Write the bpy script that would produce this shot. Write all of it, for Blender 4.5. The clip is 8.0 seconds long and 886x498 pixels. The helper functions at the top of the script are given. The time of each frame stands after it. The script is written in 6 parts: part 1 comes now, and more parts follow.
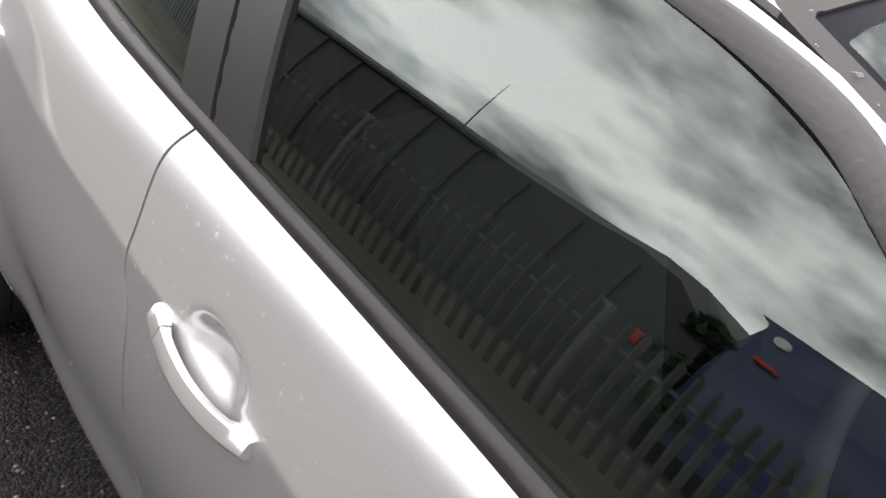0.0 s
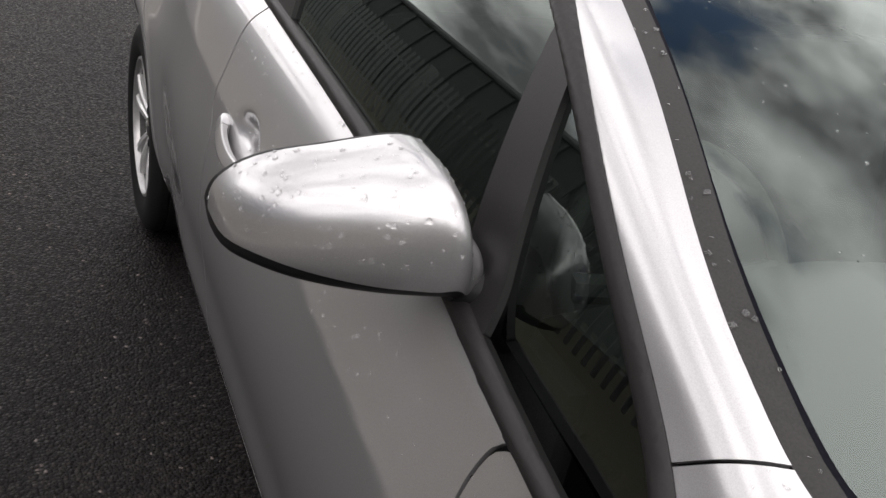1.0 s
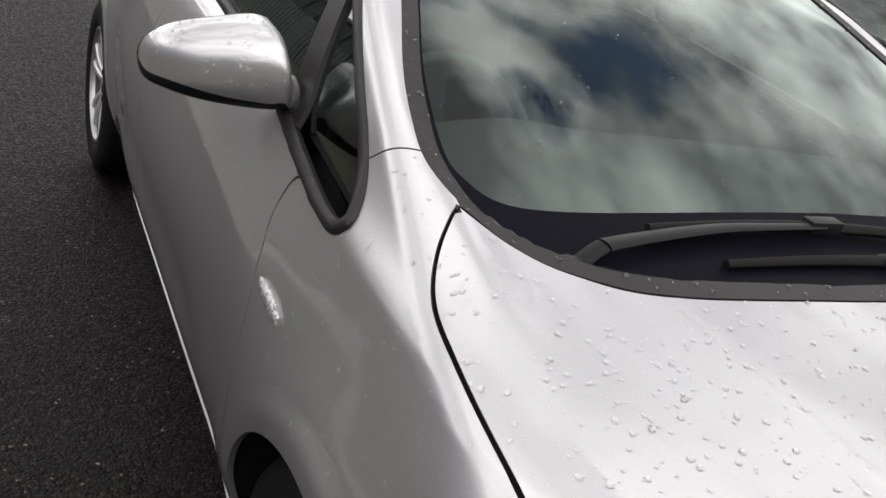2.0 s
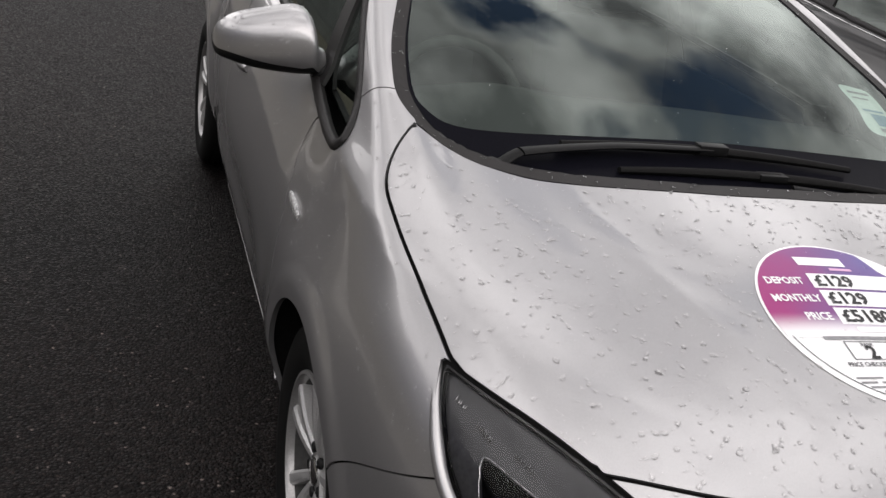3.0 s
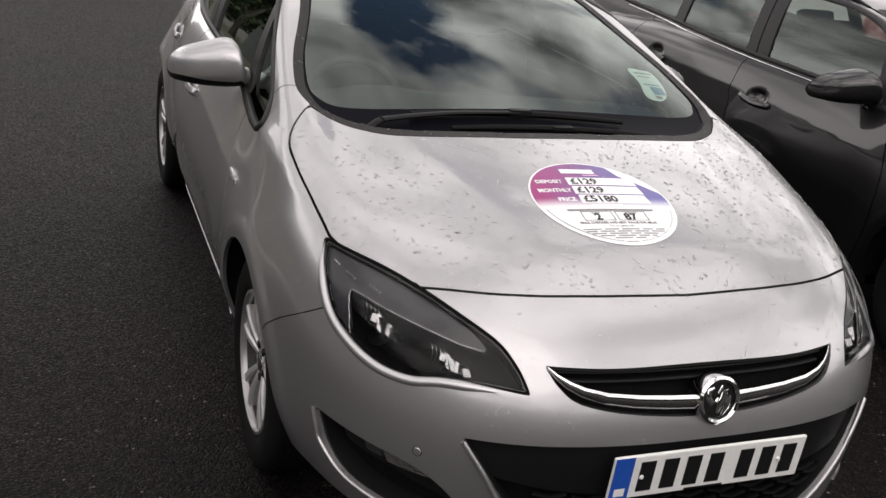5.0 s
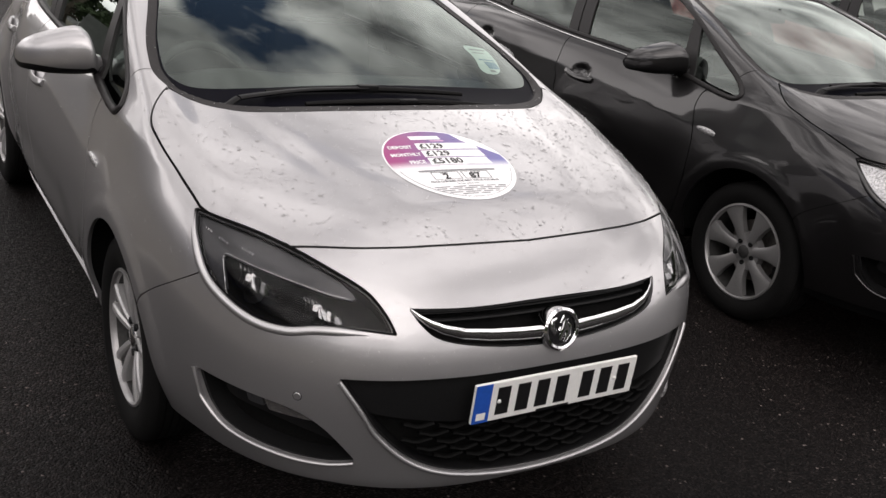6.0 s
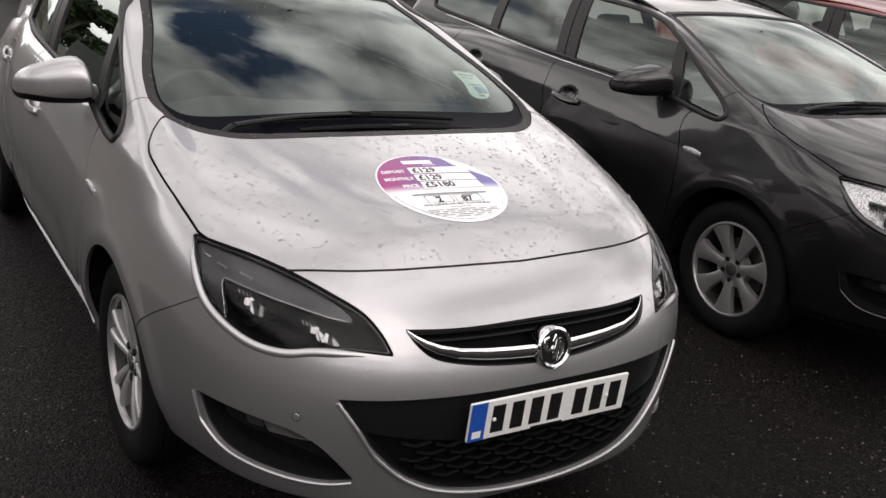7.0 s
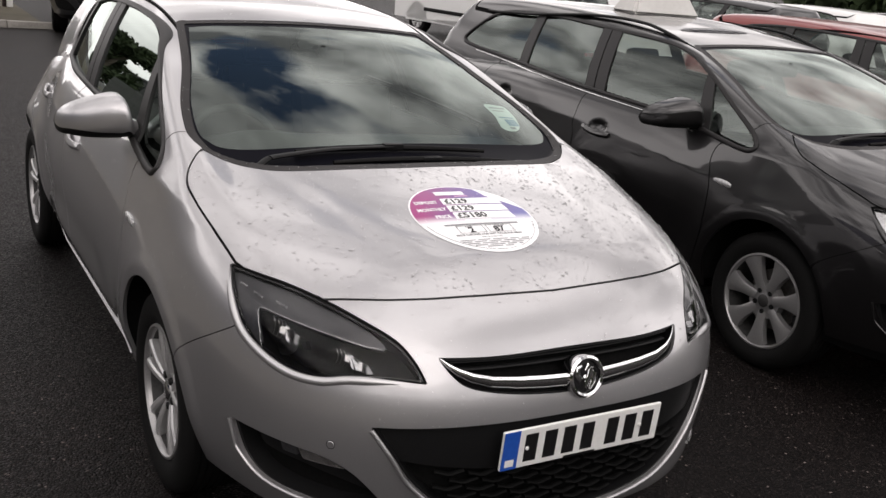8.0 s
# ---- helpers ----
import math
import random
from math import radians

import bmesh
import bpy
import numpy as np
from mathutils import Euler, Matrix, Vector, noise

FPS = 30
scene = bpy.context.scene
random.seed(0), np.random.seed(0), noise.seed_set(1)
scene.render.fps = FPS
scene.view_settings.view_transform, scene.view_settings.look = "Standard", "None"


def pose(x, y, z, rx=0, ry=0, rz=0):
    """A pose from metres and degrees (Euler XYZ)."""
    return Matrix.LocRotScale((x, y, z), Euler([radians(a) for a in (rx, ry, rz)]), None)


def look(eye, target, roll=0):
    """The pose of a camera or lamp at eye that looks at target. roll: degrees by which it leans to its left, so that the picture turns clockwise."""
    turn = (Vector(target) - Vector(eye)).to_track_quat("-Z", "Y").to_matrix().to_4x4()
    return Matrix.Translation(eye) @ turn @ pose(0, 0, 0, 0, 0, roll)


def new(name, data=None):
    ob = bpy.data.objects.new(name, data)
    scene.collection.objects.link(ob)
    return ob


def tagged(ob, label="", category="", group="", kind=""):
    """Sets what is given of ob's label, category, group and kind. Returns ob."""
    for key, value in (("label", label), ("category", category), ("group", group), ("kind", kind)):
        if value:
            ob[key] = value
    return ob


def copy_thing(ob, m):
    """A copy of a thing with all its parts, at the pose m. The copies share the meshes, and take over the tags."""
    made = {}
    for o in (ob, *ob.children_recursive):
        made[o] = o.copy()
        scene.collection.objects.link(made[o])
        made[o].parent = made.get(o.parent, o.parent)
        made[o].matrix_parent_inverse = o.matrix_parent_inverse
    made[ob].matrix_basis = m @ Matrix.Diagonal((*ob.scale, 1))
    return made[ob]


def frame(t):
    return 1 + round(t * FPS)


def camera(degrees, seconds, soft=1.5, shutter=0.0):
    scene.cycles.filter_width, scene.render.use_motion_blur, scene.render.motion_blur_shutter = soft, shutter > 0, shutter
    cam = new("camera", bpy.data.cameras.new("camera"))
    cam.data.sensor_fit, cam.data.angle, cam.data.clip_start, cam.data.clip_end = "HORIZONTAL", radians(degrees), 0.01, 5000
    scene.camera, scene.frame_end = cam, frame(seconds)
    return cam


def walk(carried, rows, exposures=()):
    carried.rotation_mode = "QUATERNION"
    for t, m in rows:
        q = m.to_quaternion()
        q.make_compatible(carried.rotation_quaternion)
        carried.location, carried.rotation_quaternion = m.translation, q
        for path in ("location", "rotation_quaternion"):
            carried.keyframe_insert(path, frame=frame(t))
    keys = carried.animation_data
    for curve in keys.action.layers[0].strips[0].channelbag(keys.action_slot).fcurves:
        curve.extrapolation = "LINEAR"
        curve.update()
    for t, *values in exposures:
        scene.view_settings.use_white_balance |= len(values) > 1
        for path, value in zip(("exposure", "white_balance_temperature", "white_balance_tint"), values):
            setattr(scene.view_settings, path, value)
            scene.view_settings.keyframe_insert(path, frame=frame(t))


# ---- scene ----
cam = camera(49.7, 8.0)
PATH = [
    (0, (-1.217, 0.558, 1.597), (-0.081, 1.802, 0.52), 10.5),
    (0.5, (-1.272, 0.198, 1.546), (-0.321, 1.673, 0.587), 10.0),
    (1, (-1.206, -0.174, 1.531), (-0.391, 1.397, 0.599), 10.8),
    (1.5, (-1.268, -0.586, 1.553), (-0.356, 0.961, 0.672), 12.5),
    (2, (-1.301, -0.97, 1.577), (-0.395, 0.604, 0.74), 14.0),
    (2.2, (-1.263, -1.109, 1.582), (-0.417, 0.505, 0.759), 13.5),
    (3.5, (-1.259, -1.886, 1.676), (-0.624, -0.173, 0.863), 10.0),
    (4, (-1.259, -2.14, 1.707), (-0.675, -0.396, 0.92), 8.5),
    (4.5, (-1.248, -2.351, 1.697), (-0.672, -0.591, 0.941), 6.2),
    (5, (-1.349, -2.541, 1.716), (-0.613, -0.822, 1.007), 7.0),
    (5.2, (-1.405, -2.609, 1.708), (-0.562, -0.927, 1.032), 7.5),
    (6.5, (-1.499, -2.757, 1.715), (-0.453, -1.202, 1.016), 6.7),
    (7, (-1.525, -2.775, 1.728), (-0.478, -1.198, 1.084), 6.3),
    (7.5, (-1.539, -2.791, 1.727), (-0.528, -1.169, 1.137), 5.8),
    (8, (-1.549, -2.798, 1.724), (-0.548, -1.167, 1.142), 5.6),
]
walk(cam, [(t, look(eye, target, roll)) for t, eye, target, roll in PATH],
     exposures=[(0.0, 1.68, 6750, 13), (0.5, 1.00, 6750, 14), (1.0, 0.46, 6750, 13), (1.5, 0.57, 6700, 11), (2.2, 0.10, 6700, 12), (3.5, -0.27, 6800, 13), (6.5, -0.17, 6900, 15), (8.0, -0.20, 6900, 15)])

# ---- light: broken bright cloud, sun veiled ----
world = bpy.data.worlds.new("world")
scene.world = world
world.use_nodes = True
wn, wl = world.node_tree.nodes, world.node_tree.links
wn.clear()
w_out = wn.new("ShaderNodeOutputWorld")
w_bg = wn.new("ShaderNodeBackground")
w_sky = wn.new("ShaderNodeTexSky")
w_sky.sky_type = "NISHITA"
w_sky.sun_disc = False
w_sky.sun_elevation, w_sky.sun_rotation = radians(48), radians(200)
w_tc = wn.new("ShaderNodeTexCoord")
w_map = wn.new("ShaderNodeMapping")
w_map.inputs["Location"].default_value = (0.65, 0.415, -0.122)
w_map.inputs["Scale"].default_value = (1.0, 1.0, 1.9)
w_n1 = wn.new("ShaderNodeTexNoise")
w_n1.inputs["Scale"].default_value, w_n1.inputs["Detail"].default_value = 2.3, 9.0
w_n1.inputs["Roughness"].default_value, w_n1.inputs["Distortion"].default_value = 0.55, 0.25
w_cover = wn.new("ShaderNodeMapRange")
w_cover.inputs["From Min"].default_value, w_cover.inputs["From Max"].default_value = 0.30, 0.40
w_n2 = wn.new("ShaderNodeTexNoise")
w_n2.inputs["Scale"].default_value, w_n2.inputs["Detail"].default_value = 3.1, 8.0
w_tone = wn.new("ShaderNodeMapRange")
w_tone.inputs["From Min"].default_value, w_tone.inputs["From Max"].default_value = 0.39, 0.59
w_cloud = wn.new("ShaderNodeMixRGB")
w_cloud.inputs[1].default_value, w_cloud.inputs[2].default_value = (2.8, 2.85, 3.0, 1), (18.3, 18.4, 18.7, 1)
w_mix = wn.new("ShaderNodeMixRGB")
wl.new(w_tc.outputs["Generated"], w_map.inputs["Vector"])
wl.new(w_map.outputs[0], w_n1.inputs["Vector"])
wl.new(w_map.outputs[0], w_n2.inputs["Vector"])
# two breaks in the cloud, ragged by the same noise
w_gap = w_n1.outputs["Fac"]
for way, near, wide, deep in (((.312, .620, .720), 1.0, 8.0, .18), ((.275, .690, .670), 1.0, 6.5, .16), ((.59, .455, .667), 1.0, 7.0, .16), ((.47, .42, .776), 0.5, 5.0, .13)):
    w_dot, w_fall, w_less = wn.new("ShaderNodeVectorMath"), wn.new("ShaderNodeMapRange"), wn.new("ShaderNodeMath")
    w_dot.operation, w_less.operation, w_fall.interpolation_type = "DOT_PRODUCT", "SUBTRACT", "SMOOTHSTEP"
    w_dot.inputs[1].default_value = Vector(way).normalized()
    w_fall.inputs["From Min"].default_value, w_fall.inputs["From Max"].default_value = math.cos(radians(wide)), math.cos(radians(near))
    w_fall.inputs["To Max"].default_value = deep
    wl.new(w_tc.outputs["Generated"], w_dot.inputs[0])
    wl.new(w_dot.outputs["Value"], w_fall.inputs["Value"])
    wl.new(w_gap, w_less.inputs[0])
    wl.new(w_fall.outputs[0], w_less.inputs[1])
    w_gap = w_less.outputs[0]
wl.new(w_gap, w_cover.inputs["Value"])
wl.new(w_n2.outputs["Fac"], w_tone.inputs["Value"])
wl.new(w_tone.outputs[0], w_cloud.inputs[0])
wl.new(w_cover.outputs[0], w_mix.inputs[0])
wl.new(w_sky.outputs[0], w_mix.inputs[1])
wl.new(w_cloud.outputs[0], w_mix.inputs[2])
wl.new(w_mix.outputs[0], w_bg.inputs["Color"])
w_bg.inputs["Strength"].default_value = 0.14
wl.new(w_bg.outputs[0], w_out.inputs["Surface"])

sun = new("sun", bpy.data.lights.new("sun", "SUN"))
sun.data.energy, sun.data.angle, sun.data.color = 0.9, radians(45), (1.0, 0.98, 0.97)
sun.matrix_world = look((-6, -14, 16), (0, 0, 0))
# ---- materials ----
def material(name):
    m = bpy.data.materials.new(name)
    m.use_nodes = True
    t = m.node_tree
    return m, t.nodes, t.links, t.nodes["Principled BSDF"]


def setp(b, **kw):
    for k, v in kw.items():
        b.inputs[k.replace("_", " ")].default_value = v


def grain(n, l, b, lo, hi, scale, bump=0.0, detail=6.0, dist=0.002, blotch=None):
    """Base colour between lo and hi by noise at one or two scales, and a fine relief."""
    tc = n.new("ShaderNodeTexCoord")
    a = n.new("ShaderNodeTexNoise")
    a.inputs["Scale"].default_value, a.inputs["Detail"].default_value = scale, detail
    l.new(tc.outputs["Object"], a.inputs["Vector"])
    r = n.new("ShaderNodeValToRGB")
    r.color_ramp.elements[0].position, r.color_ramp.elements[1].position = 0.3, 0.7
    r.color_ramp.elements[0].color, r.color_ramp.elements[1].color = (*lo, 1), (*hi, 1)
    fac = a.outputs["Fac"]
    if blotch:
        c = n.new("ShaderNodeTexNoise")
        c.inputs["Scale"].default_value, c.inputs["Detail"].default_value = blotch, 4
        l.new(tc.outputs["Object"], c.inputs["Vector"])
        mx = n.new("ShaderNodeMath")
        mx.operation = "MULTIPLY_ADD"
        mx.inputs[1].default_value = 0.5
        hm = n.new("ShaderNodeMath")
        hm.operation = "MULTIPLY"
        hm.inputs[1].default_value = 0.5
        l.new(c.outputs["Fac"], hm.inputs[0])
        l.new(a.outputs["Fac"], mx.inputs[0])
        l.new(hm.outputs[0], mx.inputs[2])
        fac = mx.outputs[0]
    l.new(fac, r.inputs[0])
    l.new(r.outputs[0], b.inputs["Base Color"])
    if bump:
        bp = n.new("ShaderNodeBump")
        bp.inputs["Strength"].default_value, bp.inputs["Distance"].default_value = bump, dist
        l.new(a.outputs["Fac"], bp.inputs["Height"])
        l.new(bp.outputs[0], b.inputs["Normal"])
    return a


def paint(name, lo, hi, metal=0.7, rough=0.34, coat=0.65):
    m, n, l, b = material(name)
    grain(n, l, b, lo, hi, 900.0, 0.0)
    setp(b, Metallic=metal, Roughness=rough, Coat_Weight=coat, Coat_Roughness=0.03, Coat_IOR=1.5)
    return m


def plain(name, lo, hi, rough, scale=60.0, bump=0.0, metal=0.0, dist=0.001, blotch=None, coat=0.0):
    m, n, l, b = material(name)
    grain(n, l, b, lo, hi, scale, bump, dist=dist, blotch=blotch)
    setp(b, Roughness=rough, Metallic=metal, Coat_Weight=coat)
    return m


def pane(name, tint, f0=.043, rough=0.0, sheen=(.87, .96, .915)):
    """A thin clear sheet: straight through, and mirror-like by its gloss, which rises towards a grazing view."""
    m, n, l, b = material(name)
    n.remove(b)
    tr, gl, mx, lw = (n.new("ShaderNodeBsdfTransparent"), n.new("ShaderNodeBsdfGlossy"), n.new("ShaderNodeMixShader"), n.new("ShaderNodeLayerWeight"))
    tr.inputs[0].default_value = (*tint, 1)
    gl.inputs["Color"].default_value, gl.inputs["Roughness"].default_value = (*sheen, 1), rough
    lw.inputs["Blend"].default_value = .5

    def calc(op, a, c):
        x = n.new("ShaderNodeMath")
        x.operation = op
        for k, q in enumerate((a, c)):
            if isinstance(q, (int, float)):
                x.inputs[k].default_value = q
            else:
                l.new(q, x.inputs[k])
        return x.outputs[0]
    one_face = calc("ADD", calc("MULTIPLY", calc("POWER", lw.outputs["Facing"], 5.0), 1 - f0), f0)
    # both faces of the sheet reflect: 2 r / (1 + r)
    two = calc("DIVIDE", calc("MULTIPLY", one_face, 2.0), calc("ADD", one_face, 1.0))
    l.new(two, mx.inputs[0])
    l.new(tr.outputs[0], mx.inputs[1])
    l.new(gl.outputs[0], mx.inputs[2])
    l.new(mx.outputs[0], n["Material Output"].inputs["Surface"])
    return m


SILVER = paint("silver_paint", (.38, .374, .380), (.46, .452, .460), .82, .36, 1.0)
GREY = paint("graphite_paint", (.008, .0075, .008), (.013, .0122, .013), .5, .30, .9)
TRIM = plain("black_trim", (.004, .004, .0042), (.009, .009, .0095), .5, 400, .05)
RUBBER = plain("rubber", (.0035, .0035, .0035), (.0065, .0062, .0062), .75, 150, .1)
SEAL = plain("window_seal", (.008, .0072, .0074), (.012, .0110, .0112), .46, 250)
SCUTTLE = plain("scuttle_plastic", (.014, .0128, .0128), (.023, .021, .021), .55, 420, .1)
FRIT = plain("printed_border", (.003, .003, .005), (.006, .006, .009), .30, 300)
PILLAR = plain("pillar_black", (.009, .0085, .0088), (.014, .013, .0135), .45, 350, .05)
GLOSSBLACK = plain("gloss_black", (.008, .008, .009), (.012, .012, .012), .22, 300)
GAP = plain("gap_dark", (.004, .004, .004), (.007, .007, .007), .9, 90)
CHROME = plain("chrome", (.80, .80, .81), (.86, .86, .86), .05, 30, 0, 1.0)
ALLOY = plain("alloy_wheel", (.46, .455, .455), (.56, .555, .555), .40, 300, .02, .6, coat=.5)
DULLALLOY = plain("dull_alloy_wheel", (.26, .255, .255), (.33, .325, .325), .36, 300, .02, .6, coat=.4)
DISC = plain("brake_disc", (.10, .09, .085), (.2, .19, .18), .5, 40, .1, .8)
GLASS = pane("tinted_glass", (.20, .235, .215), .039)
CLEARER = pane("pale_glass", (.66, .71, .68), .045)
SCREEN = pane("windscreen_glass", (.62, .67, .64), .036)
LENS = pane("clear_lens", (.84, .84, .84), .006, 0.0, (1, 1, 1))
CLOTH = plain("seat_cloth", (.012, .012, .0135), (.028, .028, .030), .95, 500, .06)
DASH = plain("dashboard_plastic", (.030, .033, .032), (.046, .050, .048), .7, 600, .08)
LINING = plain("roof_lining", (.30, .29, .27), (.38, .37, .35), .95, 400, .1)


def build_asphalt():
    """Rolled asphalt: dark stones of several tones in black binder, a few pale ones, damp in patches."""
    m, n, l, b = material("asphalt")
    tc = n.new("ShaderNodeTexCoord")

    def ramp(src, stops):
        r = n.new("ShaderNodeValToRGB")
        while len(r.color_ramp.elements) < len(stops):
            r.color_ramp.elements.new(.5)
        for e, (p, c) in zip(r.color_ramp.elements, stops):
            e.position, e.color = p, (*c, 1) if isinstance(c, tuple) else (c, c, c, 1)
        l.new(src, r.inputs[0])
        return r.outputs[0]

    def mixed(mode, fac, a, c):
        x = n.new("ShaderNodeMixRGB")
        x.blend_type = mode
        x.inputs[0].default_value = fac
        l.new(a, x.inputs[1])
        l.new(c, x.inputs[2])
        return x.outputs[0]
    stone = n.new("ShaderNodeTexVoronoi")
    stone.inputs["Scale"].default_value, stone.inputs["Randomness"].default_value = 125.0, 1.0
    warp = n.new("ShaderNodeTexNoise")
    warp.inputs["Scale"].default_value, warp.inputs["Detail"].default_value = 260.0, 3.0
    big = n.new("ShaderNodeTexNoise")
    big.inputs["Scale"].default_value, big.inputs["Detail"].default_value = .8, 6.0
    for q in (stone, warp, big):
        l.new(tc.outputs["Object"], q.inputs["Vector"])
    sep = n.new("ShaderNodeSeparateColor")
    l.new(stone.outputs["Color"], sep.inputs[0])
    tone = ramp(sep.outputs[0], [(.0, (.0024, .0020, .0021)), (.55, (.0058, .0048, .0049)), (.90, (.0125, .0108, .0106)), (.992, (.024, .0216, .0210)), (1.0, (.15, .14, .136))])
    pit = ramp(stone.outputs["Distance"], [(.0, 1.0), (.45, .9), (.75, .25)])
    tone = mixed("MULTIPLY", 1.0, tone, pit)
    tone = mixed("MULTIPLY", 1.0, tone, ramp(warp.outputs["Fac"], [(.3, .55), (.7, 1.45)]))
    tone = mixed("MULTIPLY", 1.0, tone, ramp(big.outputs["Fac"], [(.3, (.62, .60, .61)), (.7, (1.55, 1.36, 1.28))]))
    l.new(tone, b.inputs["Base Color"])
    hgt = n.new("ShaderNodeMath")
    hgt.operation = "MULTIPLY_ADD"
    hgt.inputs[1].default_value = .45
    l.new(sep.outputs[1], hgt.inputs[0])
    inv = n.new("ShaderNodeMath")
    inv.operation = "SUBTRACT"
    inv.inputs[0].default_value = 1.0
    l.new(stone.outputs["Distance"], inv.inputs[1])
    l.new(inv.outputs[0], hgt.inputs[2])
    bp = n.new("ShaderNodeBump")
    bp.inputs["Strength"].default_value, bp.inputs["Distance"].default_value = .9, .004
    l.new(hgt.outputs[0], bp.inputs["Height"])
    l.new(bp.outputs[0], b.inputs["Normal"])
    rg = n.new("ShaderNodeMapRange")
    rg.inputs["To Min"].default_value, rg.inputs["To Max"].default_value = .38, .75
    l.new(sep.outputs[2], rg.inputs["Value"])
    l.new(rg.outputs[0], b.inputs["Roughness"])
    setp(b, Specular_IOR_Level=.10)
    return m


ASPHALT = build_asphalt()
for _m, _s in ((TRIM, .16), (FRIT, .02), (GAP, .05), (PILLAR, .3), (SEAL, .28), (SCUTTLE, .22), (RUBBER, .14)):
    _m.node_tree.nodes["Principled BSDF"].inputs["Specular IOR Level"].default_value = _s


def smax(a, b, k):
    h = np.maximum(k - np.abs(a - b), 0) / k
    return np.maximum(a, b) + h * h * k / 4


def smooth(e0, e1, v):
    t = np.clip((v - e0) / (e1 - e0), 0, 1)
    return t * t * (3 - 2 * t)


def curve(xs, ys):
    """A smooth function through a few design points (natural cubic)."""
    xs, ys = np.array(xs, float), np.array(ys, float)
    n, h = len(xs), np.diff(xs)
    m = np.eye(n)
    r = np.zeros(n)
    for i in range(1, n - 1):
        m[i, i - 1:i + 2] = h[i - 1], 2 * (h[i - 1] + h[i]), h[i]
        r[i] = 6 * ((ys[i + 1] - ys[i]) / h[i] - (ys[i] - ys[i - 1]) / h[i - 1])
    s = np.linalg.solve(m, r)

    def f(v):
        v = np.clip(v, xs[0], xs[-1])
        i = np.clip(np.searchsorted(xs, v) - 1, 0, n - 2)
        d, a, b = h[i], xs[i + 1] - v, v - xs[i]
        return (s[i] * a ** 3 + s[i + 1] * b ** 3) / (6 * d) + (ys[i] / d - s[i] * d / 6) * a + (ys[i + 1] / d - s[i + 1] * d / 6) * b
    return f


